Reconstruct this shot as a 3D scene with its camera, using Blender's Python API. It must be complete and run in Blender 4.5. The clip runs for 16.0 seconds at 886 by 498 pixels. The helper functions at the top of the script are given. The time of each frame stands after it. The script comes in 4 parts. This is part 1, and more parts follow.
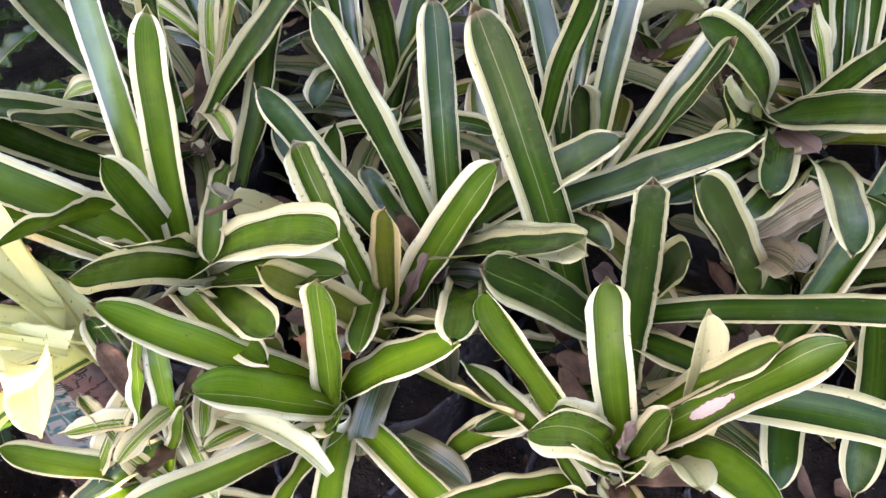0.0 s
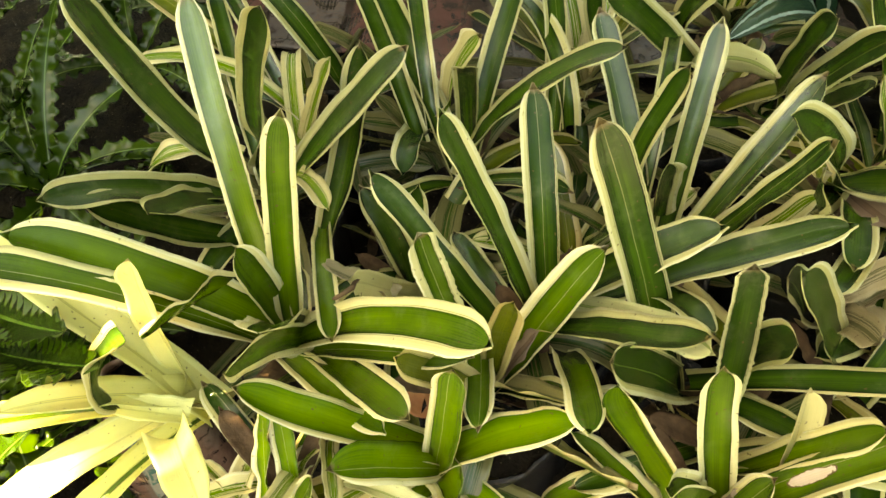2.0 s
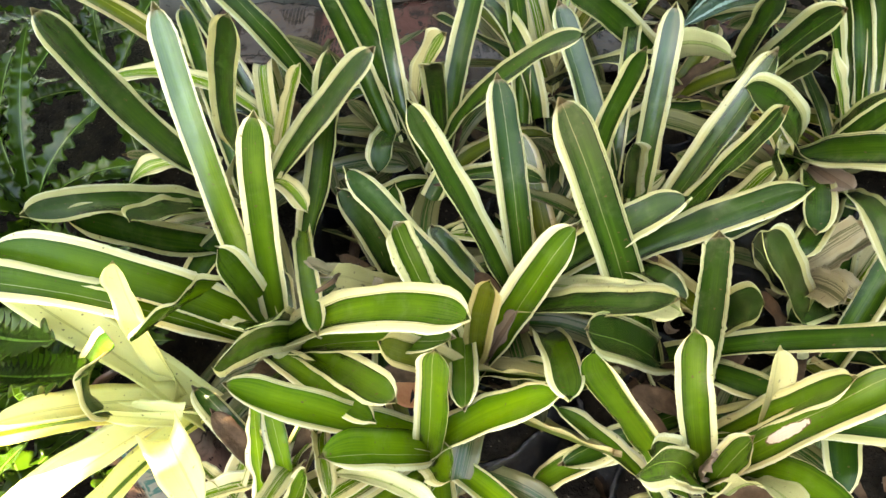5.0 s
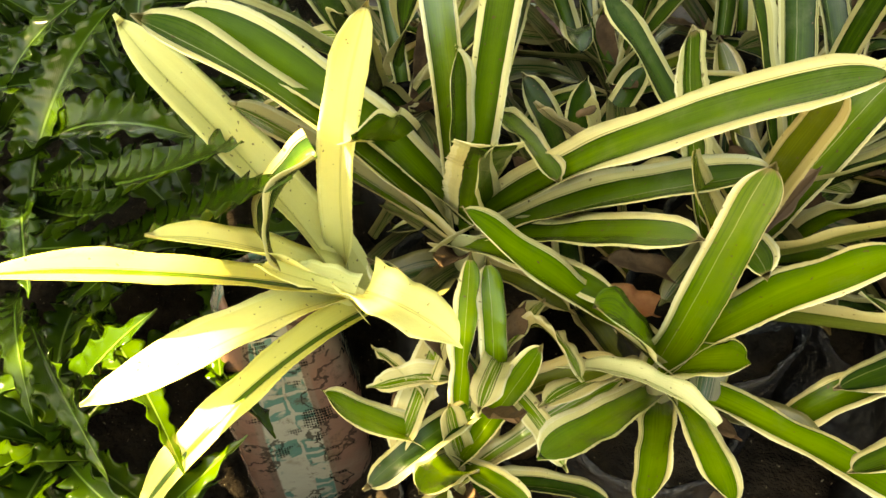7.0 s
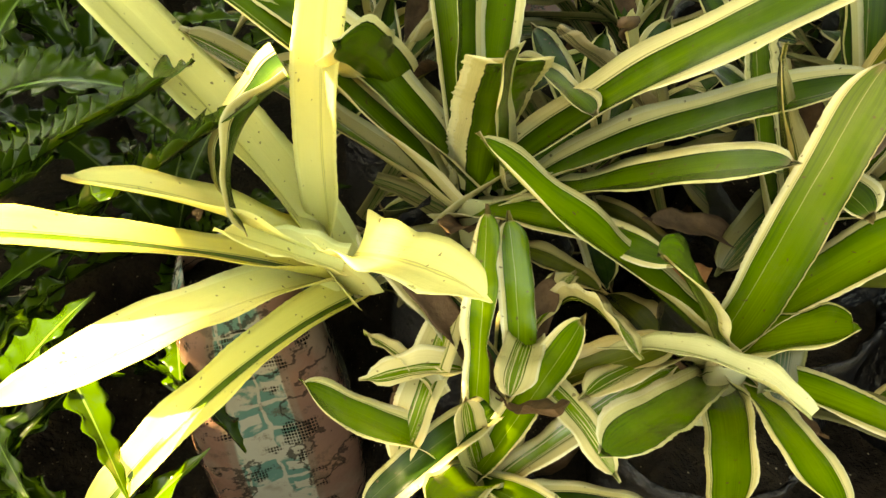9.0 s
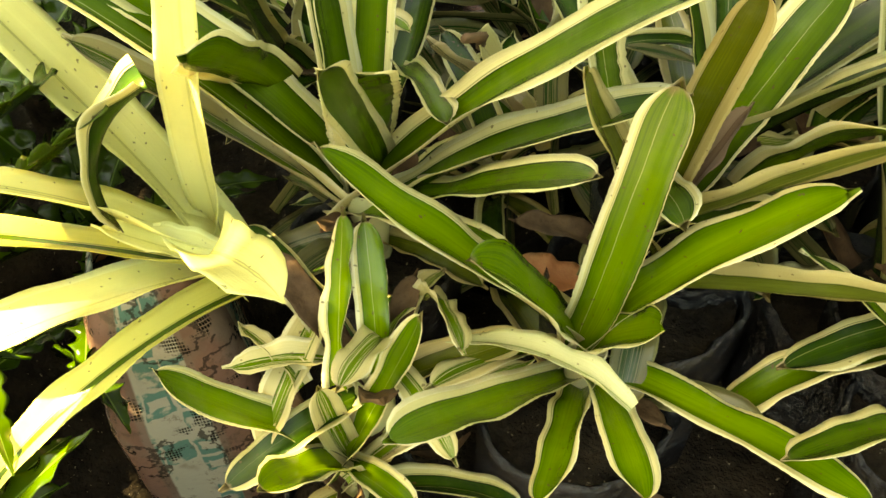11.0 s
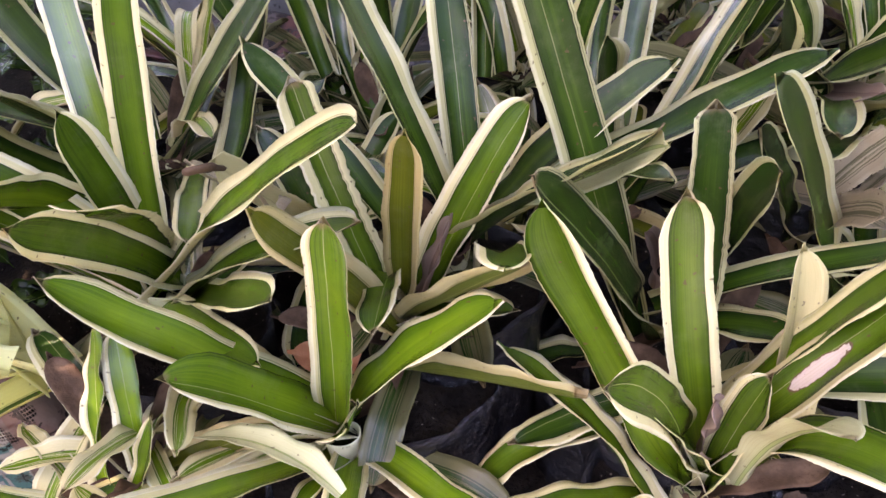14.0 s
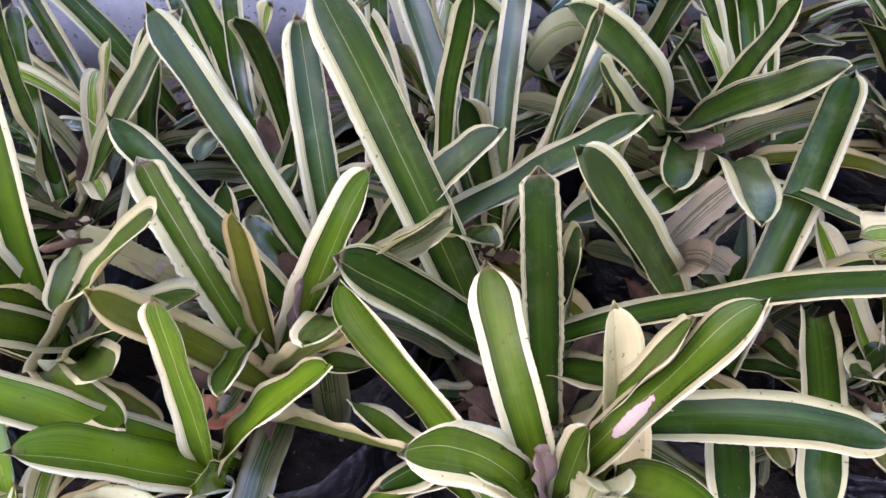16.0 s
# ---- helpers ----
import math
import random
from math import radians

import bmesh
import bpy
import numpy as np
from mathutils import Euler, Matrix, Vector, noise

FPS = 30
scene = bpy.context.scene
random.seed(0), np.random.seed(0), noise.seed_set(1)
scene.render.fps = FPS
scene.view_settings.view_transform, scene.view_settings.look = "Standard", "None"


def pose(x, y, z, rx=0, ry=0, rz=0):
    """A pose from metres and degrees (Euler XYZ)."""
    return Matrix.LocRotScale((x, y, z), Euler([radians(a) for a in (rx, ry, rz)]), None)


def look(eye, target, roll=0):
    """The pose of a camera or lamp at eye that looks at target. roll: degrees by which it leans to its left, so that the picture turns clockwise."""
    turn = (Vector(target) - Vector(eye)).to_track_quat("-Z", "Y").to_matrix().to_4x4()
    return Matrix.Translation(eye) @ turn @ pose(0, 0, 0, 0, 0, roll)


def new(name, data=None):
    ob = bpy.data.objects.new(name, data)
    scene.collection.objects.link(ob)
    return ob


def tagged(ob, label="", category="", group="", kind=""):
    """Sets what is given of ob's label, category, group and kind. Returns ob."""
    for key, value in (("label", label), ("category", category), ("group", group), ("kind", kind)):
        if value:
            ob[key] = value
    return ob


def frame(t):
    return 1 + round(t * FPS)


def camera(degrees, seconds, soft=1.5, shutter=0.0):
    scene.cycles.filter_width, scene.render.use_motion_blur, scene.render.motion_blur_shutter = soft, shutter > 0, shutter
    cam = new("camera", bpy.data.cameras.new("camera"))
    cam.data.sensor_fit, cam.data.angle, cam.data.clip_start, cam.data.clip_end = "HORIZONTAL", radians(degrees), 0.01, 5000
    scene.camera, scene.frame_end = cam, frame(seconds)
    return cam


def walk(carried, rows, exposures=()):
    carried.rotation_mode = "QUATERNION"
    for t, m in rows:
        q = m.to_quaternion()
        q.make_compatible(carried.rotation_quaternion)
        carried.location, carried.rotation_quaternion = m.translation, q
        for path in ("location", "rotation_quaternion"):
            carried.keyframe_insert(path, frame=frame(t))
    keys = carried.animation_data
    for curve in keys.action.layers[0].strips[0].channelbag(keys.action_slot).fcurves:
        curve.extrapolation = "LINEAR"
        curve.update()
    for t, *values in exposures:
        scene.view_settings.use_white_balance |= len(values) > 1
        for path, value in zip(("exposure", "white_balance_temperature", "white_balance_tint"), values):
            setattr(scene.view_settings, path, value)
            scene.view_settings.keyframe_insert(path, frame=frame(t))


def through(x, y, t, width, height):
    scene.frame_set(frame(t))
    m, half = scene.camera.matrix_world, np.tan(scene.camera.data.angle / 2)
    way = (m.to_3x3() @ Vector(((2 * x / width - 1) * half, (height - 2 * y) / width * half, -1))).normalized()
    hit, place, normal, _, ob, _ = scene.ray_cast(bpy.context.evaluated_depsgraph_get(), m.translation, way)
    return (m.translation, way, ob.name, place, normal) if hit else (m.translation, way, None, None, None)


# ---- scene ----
cam = camera(61.0, 16.0)
PATH = [
    (0, (0.033, 0.01, 0.782), (-0.051, 1.218, -0.81), -3.6),
    (0.5, (-0.02, 0.01, 0.762), (-0.08, 1.162, -0.872), -2.5),
    (1, (-0.059, 0.007, 0.794), (-0.165, 1.185, -0.819), -3.8),
    (1.5, (-0.073, 0.019, 0.83), (-0.174, 1.196, -0.783), -5.3),
    (2, (-0.052, 0.042, 0.862), (-0.141, 1.229, -0.745), -4.7),
    (2.5, (-0.021, 0.081, 0.888), (-0.1, 1.266, -0.721), -6.7),
    (3, (0.004, 0.096, 0.907), (-0.09, 1.274, -0.706), -9.1),
    (3.2, (0.016, 0.097, 0.904), (-0.074, 1.28, -0.706), -9.1),
    (5.3, (-0.071, 0.007, 0.84), (-0.119, 1.226, -0.745), -6.5),
    (5.5, (-0.092, 0.008, 0.812), (-0.174, 1.22, -0.777), -5.5),
    (6, (-0.167, -0.002, 0.741), (-0.183, 1.259, -0.811), -3.4),
    (6.5, (-0.226, -0.024, 0.707), (-0.249, 1.278, -0.812), -3.3),
    (7, (-0.249, -0.027, 0.652), (-0.276, 1.338, -0.809), -1.2),
    (7.3, (-0.255, -0.013, 0.635), (-0.231, 1.334, -0.843), -0.7),
    (7.5, (-0.259, -0.019, 0.621), (-0.192, 1.361, -0.824), 0.7),
    (8, (-0.248, -0.001, 0.562), (-0.269, 1.404, -0.861), -2.4),
    (8.2, (-0.266, 0.004, 0.544), (-0.259, 1.429, -0.859), -1.5),
    (10.3, (-0.214, 0.022, 0.556), (-0.211, 1.44, -0.854), -1.7),
    (10.5, (-0.198, 0.019, 0.564), (-0.238, 1.401, -0.881), -2.8),
    (11, (-0.179, 0.001, 0.57), (-0.185, 1.394, -0.865), -1.0),
    (11.5, (-0.146, -0.004, 0.572), (-0.186, 1.419, -0.833), -0.5),
    (12, (-0.127, -0.012, 0.586), (-0.158, 1.387, -0.843), -0.9),
    (12.5, (-0.096, -0.012, 0.592), (-0.128, 1.45, -0.773), -2.7),
    (12.8, (-0.078, -0.006, 0.599), (-0.099, 1.444, -0.778), -3.5),
    (13, (-0.076, -0.001, 0.607), (-0.058, 1.446, -0.774), -2.8),
    (13.5, (-0.044, -0.001, 0.622), (-0.049, 1.456, -0.748), -3.2),
    (14, (-0.007, -0.007, 0.638), (-0.018, 1.435, -0.748), -3.6),
    (14.5, (0.019, -0.013, 0.646), (0.025, 1.43, -0.738), -4.3),
    (15, (0.043, -0.011, 0.651), (0.072, 1.444, -0.721), -4.4),
    (15.5, (0.069, -0.011, 0.664), (0.089, 1.439, -0.713), -5.5),
    (16, (0.091, -0.011, 0.676), (0.105, 1.454, -0.685), -4.9),
]
EXPOSURES = [
    (0, 4.74, 7400, 32), (0.4, 4.89, 8900, 16), (1, 4.83, 21576, -1), (2, 4.52, 22742, 1), (2.5, 4.27, 10200, 18), (2.8, 4.4, 7800, 36), (5.3, 4.91, 11800, 0), (6, 4.81, 19620, -4), (6.5, 4.49, 22890, 0),
    (7.3, 4.36, 22890, 0), (8.2, 4.3, 23980, -1), (10.5, 4.19, 30000, -5), (12, 4.64, 26000, -1), (13, 4.54, 25920, -4), (13.3, 4.39, 14000, 7), (13.7, 4.42, 8200, 36), (14.5, 4.48, 7850, 39), (16, 4.58, 7050, 41),
]
walk(cam, [(t, look(eye, target, roll)) for t, eye, target, roll in PATH], EXPOSURES)

# ---- light: open shade under trees, with sun coming in at one side ----
SUN_UP, SUN_FROM = radians(62), radians(185)
world = bpy.data.worlds.new("sky")
scene.world = world
world.use_nodes = True
sky = world.node_tree.nodes.new("ShaderNodeTexSky")
sky.sky_type, sky.sun_disc = "NISHITA", False
sky.sun_elevation, sky.sun_rotation = SUN_UP, math.pi / 2 - SUN_FROM
world.node_tree.links.new(sky.outputs[0], world.node_tree.nodes["Background"].inputs[0])
world.node_tree.nodes["Background"].inputs[1].default_value = 0.10

sun = new("sun", bpy.data.lights.new("sun", "SUN"))
sun.data.energy, sun.data.angle, sun.data.color = 3.7, radians(0.6), (1.0, 0.95, 0.86)
toward = Vector((math.cos(SUN_UP) * math.cos(SUN_FROM), math.cos(SUN_UP) * math.sin(SUN_FROM), math.sin(SUN_UP)))
sun.matrix_world = look(toward * 6, (0, 0, 0))


# ---- materials ----
class Nodes:
    """Shorthand for building a node material."""

    def __init__(self, name):
        self.mat = bpy.data.materials.new(name)
        self.mat.use_nodes = True
        self.tree = self.mat.node_tree
        self.shader = self.tree.nodes["Principled BSDF"]
        self.out = self.tree.nodes["Material Output"]

    def node(self, kind):
        return self.tree.nodes.new(kind)

    def put(self, socket, value):
        if isinstance(value, bpy.types.NodeSocket):
            self.tree.links.new(value, socket)
        elif value is not None:
            socket.default_value = value

    def math(self, op, a, b=None, c=None):
        n = self.node("ShaderNodeMath")
        n.operation = op
        for socket, value in zip(n.inputs, (a, b, c)):
            self.put(socket, value)
        return n.outputs[0]

    def mix(self, f, a, b, blend="MIX"):
        n = self.node("ShaderNodeMix")
        n.data_type, n.blend_type = "RGBA", blend
        self.put(n.inputs[0], f)
        self.put(n.inputs[6], (*a, 1) if isinstance(a, tuple) else a)
        self.put(n.inputs[7], (*b, 1) if isinstance(b, tuple) else b)
        return n.outputs[2]

    def ramp(self, f, lo, hi, a=0.0, b=1.0):
        n = self.node("ShaderNodeMapRange")
        n.interpolation_type = "SMOOTHSTEP"
        for socket, value in zip(n.inputs, (f, lo, hi, a, b)):
            self.put(socket, value)
        return n.outputs[0]

    def noise(self, scale, detail=3.0, vector=None, rough=0.55):
        n = self.node("ShaderNodeTexNoise")
        if vector is None:
            vector = self.node("ShaderNodeTexCoord").outputs["Object"]
        self.put(n.inputs["Vector"], vector)
        n.inputs["Scale"].default_value, n.inputs["Detail"].default_value, n.inputs["Roughness"].default_value = scale, detail, rough
        return n.outputs[0]

    def bump(self, height, strength, distance):
        n = self.node("ShaderNodeBump")
        n.inputs["Strength"].default_value, n.inputs["Distance"].default_value = strength, distance
        self.put(n.inputs["Height"], height)
        self.put(self.shader.inputs["Normal"], n.outputs[0])
        return n.outputs[0]

    def surface(self, color, rough, metal=0.0, through=0.0, spec=0.5):
        self.put(self.shader.inputs["Base Color"], color if not isinstance(color, tuple) else (*color, 1))
        self.put(self.shader.inputs["Roughness"], rough)
        self.put(self.shader.inputs["Metallic"], metal)
        self.put(self.shader.inputs["Specular IOR Level"], spec)
        if through:
            thin = self.node("ShaderNodeBsdfTranslucent")
            self.put(thin.inputs[0], color if not isinstance(color, tuple) else (*color, 1))
            both = self.node("ShaderNodeMixShader")
            both.inputs[0].default_value = through
            self.tree.links.new(self.shader.outputs[0], both.inputs[1])
            self.tree.links.new(thin.outputs[0], both.inputs[2])
            self.tree.links.new(both.outputs[0], self.out.inputs[0])
        return self.mat


def leaf_material(name, margin, greens, creams, lines=0.0, mid_line=0.30, rough=0.22, scar=False, spec=0.5, grain=0.3, shift=0.20):
    """A strap leaf: green middle, pale margins of the given share, thin pale lines along it."""
    n = Nodes(name)
    if len(creams) == 2:
        creams = (*creams, tuple(0.8 * c for c in creams[1]), tuple(min(0.85, 1.1 * c) for c in creams[0]))
    uv = n.node("ShaderNodeSeparateXYZ")
    n.tree.links.new(n.node("ShaderNodeUVMap").outputs[0], uv.inputs[0])
    u, v = uv.outputs[0], uv.outputs[1]
    info = n.node("ShaderNodeObjectInfo").outputs["Random"]
    other = n.math("FRACT", n.math("MULTIPLY", info, 17.31))
    third = n.math("FRACT", n.math("MULTIPLY", info, 71.7))
    along = n.node("ShaderNodeCombineXYZ")
    n.put(along.inputs[0], n.math("MULTIPLY", u, 1.2))
    n.put(along.inputs[1], n.math("MULTIPLY", v, 3.0))
    n.put(along.inputs[2], n.math("MULTIPLY", info, 60.0))
    wander = n.math("SUBTRACT", n.noise(2.0, 2.0, along.outputs[0]), 0.5)
    streak_at = n.node("ShaderNodeCombineXYZ")
    n.put(streak_at.inputs[0], n.math("MULTIPLY", u, 30.0))
    n.put(streak_at.inputs[1], n.math("MULTIPLY", v, 0.9))
    n.put(streak_at.inputs[2], n.math("MULTIPLY", info, 60.0))
    streak = n.noise(1.0, 2.0, streak_at.outputs[0])
    lean = n.math("MULTIPLY", n.math("SUBTRACT", other, 0.5), shift)
    across = n.math("ABSOLUTE", n.math("ADD", n.math("SUBTRACT", u, 0.5), lean))
    across = n.math("ADD", n.math("MULTIPLY", across, 2.0), n.math("MULTIPLY", wander, 0.08))
    edge = n.math("ADD", n.math("MULTIPLY", n.math("SUBTRACT", third, 0.5), 0.2 * margin), margin)
    pale = n.ramp(n.math("SUBTRACT", across, edge), -0.012, 0.02)
    # fine green lines just inside the margins, fine pale ones beside the middle
    inner = n.ramp(n.math("ABSOLUTE", n.math("SUBTRACT", across, n.math("ADD", edge, 0.055))), 0.022, 0.008)
    inner = n.math("MULTIPLY", inner, n.ramp(n.math("FRACT", n.math("MULTIPLY", info, 5.7)), 0.45, 0.6))
    signed = n.math("ADD", n.math("MULTIPLY", n.math("ADD", n.math("SUBTRACT", u, 0.5), lean), 2.0), n.math("MULTIPLY", wander, 0.10))
    middle = n.math("ABSOLUTE", n.math("SUBTRACT", signed, n.math("MULTIPLY", n.math("SUBTRACT", third, 0.5), 0.7)))
    middle = n.math("MULTIPLY", n.ramp(middle, 0.020, 0.006), n.ramp(other, 1.0 - mid_line, 1.02 - mid_line))
    if lines:
        stripes = n.ramp(n.math("ADD", streak, n.math("MULTIPLY", across, -0.12)), 0.5 - lines * 0.2, 0.54 - lines * 0.2)
        pale = n.math("MAXIMUM", pale, n.math("SUBTRACT", 1.0, stripes))
    blotch = n.noise(14.0, 3.0)
    cloud = n.ramp(n.noise(32.0, 4.0), 0.35, 0.68)
    green = n.mix(n.ramp(v, 0.1, 0.95), greens[1], greens[0])
    green = n.mix(n.math("MULTIPLY", blotch, 0.5), green, greens[2])
    green = n.mix(n.math("MULTIPLY", info, 0.45), green, greens[1])
    green = n.mix(n.math("MULTIPLY", cloud, 0.40), green, greens[1])
    green = n.mix(n.ramp(v, 0.80, 1.0, 0.0, 0.6), green, greens[0])
    green = n.mix(n.ramp(n.math("ADD", n.math("DIVIDE", across, edge), n.math("MULTIPLY", wander, 0.5)), 0.30, 0.98, 0.0, 0.85), green, greens[0])
    fine = n.ramp(streak, 0.38, 0.62, 0.0, 0.6)
    green = n.mix(fine, green, greens[2])
    green = n.mix(n.math("MULTIPLY", middle, 0.36), green, creams[0])
    cream = n.mix(blotch, creams[0], creams[1])
    cream = n.mix(n.ramp(streak, 0.55, 0.8, 0.0, 0.4), cream, creams[1])
    cream = n.mix(n.math("MULTIPLY", inner, 0.85), cream, greens[0])
    tone = n.math("FRACT", n.math("MULTIPLY", info, 41.3))
    cream = n.mix(n.math("MULTIPLY", tone, 0.55), cream, creams[2])
    cream = n.mix(n.ramp(across, 0.955, 0.985, 0.0, 0.7), cream, creams[3])
    color = n.mix(pale, green, cream)
    border = n.ramp(n.math("ABSOLUTE", n.math("ADD", n.math("SUBTRACT", across, edge), 0.012)), 0.030, 0.010, 0.0, 0.8)
    color = n.mix(border, color, tuple(0.55 * c for c in greens[0]))
    if scar:
        du = n.math("MULTIPLY", n.math("SUBTRACT", u, 0.60), 7.5)
        dv = n.math("MULTIPLY", n.math("SUBTRACT", v, 0.52), 10.0)
        far = n.math("ADD", n.math("MULTIPLY", du, du), n.math("MULTIPLY", dv, dv))
        far = n.math("ADD", far, n.math("MULTIPLY", n.math("SUBTRACT", n.noise(110.0, 3.0), 0.5), 2.2))
        color = n.mix(n.ramp(far, 1.15, 0.95), color, (0.16, 0.09, 0.05))
        color = n.mix(n.ramp(far, 0.85, 0.75), color, (0.66, 0.53, 0.43))
    color = n.mix(n.ramp(n.noise(26.0, 7.0, None, 0.7), 0.50, 0.72, 0.0, 0.10), color, (0.30, 0.32, 0.18))
    thin_at = n.node("ShaderNodeCombineXYZ")
    n.put(thin_at.inputs[0], n.math("MULTIPLY", u, 85.0))
    n.put(thin_at.inputs[1], n.math("MULTIPLY", v, 1.6))
    n.put(thin_at.inputs[2], n.math("MULTIPLY", info, 90.0))
    thin = n.noise(1.0, 3.0, thin_at.outputs[0], 0.6)
    color = n.mix(n.ramp(thin, 0.42, 0.68, 0.0, grain), color, (0.66, 0.66, 0.52), "MULTIPLY")
    color = n.mix(n.ramp(n.noise(9.0, 4.0, None, 0.6), 0.45, 0.70, 0.0, grain), color, (0.66, 0.66, 0.52), "MULTIPLY")
    spots = n.ramp(n.noise(230.0, 1.0), 0.72, 0.76)
    color = n.mix(n.math("MULTIPLY", spots, 0.7), color, (0.10, 0.06, 0.03))
    scorch = n.math("MULTIPLY", n.ramp(n.math("ADD", v, n.math("MULTIPLY", wander, 0.06)), 0.975, 1.0), n.ramp(other, 0.25, 0.7))
    color = n.mix(n.math("MULTIPLY", scorch, 0.7), color, (0.20, 0.13, 0.07))
    n.bump(n.math("ADD", n.math("MULTIPLY", n.math("ADD", streak, thin), 0.5), n.math("MULTIPLY", n.noise(240.0, 2.0), 0.3)), 0.5, 0.0007)
    gloss = n.math("ADD", n.math("MULTIPLY", blotch, 0.26), rough - 0.15)
    shine = n.ramp(n.math("FRACT", n.math("MULTIPLY", info, 29.9)), 0.45, 0.98, 0.4 * spec, 1.9 * spec)
    return n.surface(color, gloss, through=0.26, spec=shine)


# Lighter front and darker back leaf colours, some of the light falloff included.
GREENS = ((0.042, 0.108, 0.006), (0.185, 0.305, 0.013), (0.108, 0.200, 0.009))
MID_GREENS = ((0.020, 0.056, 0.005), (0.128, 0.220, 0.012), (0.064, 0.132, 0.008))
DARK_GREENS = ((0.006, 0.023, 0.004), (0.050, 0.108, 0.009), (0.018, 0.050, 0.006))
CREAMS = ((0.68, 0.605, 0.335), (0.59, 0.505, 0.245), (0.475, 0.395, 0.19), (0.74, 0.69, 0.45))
FRONT_CREAMS = ((0.77, 0.70, 0.40), (0.68, 0.605, 0.30), (0.58, 0.50, 0.24), (0.82, 0.77, 0.52))
DIM_CREAMS = ((0.55, 0.50, 0.255), (0.47, 0.42, 0.185), (0.36, 0.32, 0.135), (0.62, 0.58, 0.36))
variegated = leaf_material("variegated_leaf", 0.75, GREENS, FRONT_CREAMS)
mid_variegated = leaf_material("mid_variegated_leaf", 0.72, MID_GREENS, FRONT_CREAMS, spec=0.45)
dark_variegated = leaf_material("dark_variegated_leaf", 0.70, DARK_GREENS, DIM_CREAMS, spec=0.5)
scarred = leaf_material("scarred_leaf", 0.68, MID_GREENS, CREAMS, mid_line=1.0, scar=True)
striped = leaf_material("striped_leaf", 0.42, GREENS, CREAMS, lines=0.55)
# Old low leaves; the gloom between the rosettes is put into their colour.
dim_old_striped = leaf_material("dim_old_striped_leaf", 0.45, ((0.012, 0.040, 0.006), (0.04, 0.085, 0.010), (0.022, 0.052, 0.008)), ((0.19, 0.175, 0.075), (0.12, 0.11, 0.045)), lines=0.3, spec=0.3)
olive = leaf_material("olive_leaf", 0.62, ((0.088, 0.100, 0.010), (0.145, 0.168, 0.014), (0.072, 0.094, 0.010)), ((0.55, 0.46, 0.22), (0.5, 0.38, 0.16)))
pale_leaf = leaf_material("pale_leaf", 0.10, ((0.35, 0.40, 0.16), (0.40, 0.45, 0.18), (0.28, 0.36, 0.12)), ((0.62, 0.60, 0.34), (0.55, 0.54, 0.28)))
yellow = leaf_material("yellow_leaf", 0.05, ((0.76, 0.73, 0.29), (0.73, 0.70, 0.27), (0.68, 0.64, 0.20)), ((0.80, 0.77, 0.37), (0.76, 0.72, 0.27)), mid_line=0.0, grain=0.06)
yellow_striped = leaf_material("yellow_striped_leaf", 0.17, ((0.05, 0.10, 0.012), (0.09, 0.15, 0.02), (0.06, 0.11, 0.014)), ((0.80, 0.74, 0.24), (0.74, 0.67, 0.18)), mid_line=0.0, grain=0.12, shift=0.05)
wide_margin = leaf_material("wide_margin_leaf", 0.55, MID_GREENS, FRONT_CREAMS)
dull = leaf_material("dull_cream_leaf", 0.34, ((0.07, 0.10, 0.015), (0.13, 0.17, 0.03), (0.09, 0.11, 0.02)), ((0.50, 0.45, 0.23), (0.40, 0.34, 0.16)), rough=0.4)
straw = leaf_material("straw_leaf", 0.05, ((0.58, 0.50, 0.22), (0.54, 0.46, 0.19), (0.50, 0.41, 0.16)), ((0.60, 0.52, 0.25), (0.54, 0.46, 0.20)), mid_line=0.0, rough=0.45)
withered = leaf_material("withered_leaf", 0.35, ((0.13, 0.12, 0.05), (0.20, 0.17, 0.09), (0.10, 0.09, 0.04)), ((0.40, 0.33, 0.20), (0.28, 0.22, 0.13)), lines=0.3, rough=0.5)
dry = leaf_material("dry_leaf", 0.3, ((0.22, 0.13, 0.09), (0.28, 0.18, 0.13), (0.18, 0.10, 0.07)), ((0.36, 0.24, 0.19), (0.30, 0.20, 0.15)), mid_line=0.0, rough=0.6)


def fern_material():
    n = Nodes("fern_frond")
    uv = n.node("ShaderNodeSeparateXYZ")
    n.tree.links.new(n.node("ShaderNodeUVMap").outputs[0], uv.inputs[0])
    across = n.math("MULTIPLY", n.math("ABSOLUTE", n.math("SUBTRACT", uv.outputs[0], 0.5)), 2.0)
    info = n.node("ShaderNodeObjectInfo").outputs["Random"]
    color = n.mix(n.noise(30.0), (0.014, 0.036, 0.003), (0.042, 0.084, 0.007))
    color = n.mix(n.math("MULTIPLY", info, 0.6), color, (0.012, 0.036, 0.004))
    color = n.mix(n.ramp(across, 0.08, 0.03), color, (0.10, 0.17, 0.04))
    veins = n.node("ShaderNodeTexWave")
    veins.inputs["Scale"].default_value = 9.0
    place = n.node("ShaderNodeCombineXYZ")
    n.put(place.inputs[0], n.math("ADD", n.math("MULTIPLY", uv.outputs[1], 3.0), n.math("MULTIPLY", across, -0.35)))
    n.tree.links.new(place.outputs[0], veins.inputs[0])
    n.bump(veins.outputs[1], 0.12, 0.0005)
    return n.surface(color, n.math("ADD", n.math("MULTIPLY", n.noise(60.0), 0.14), 0.07), through=0.28, spec=0.30)


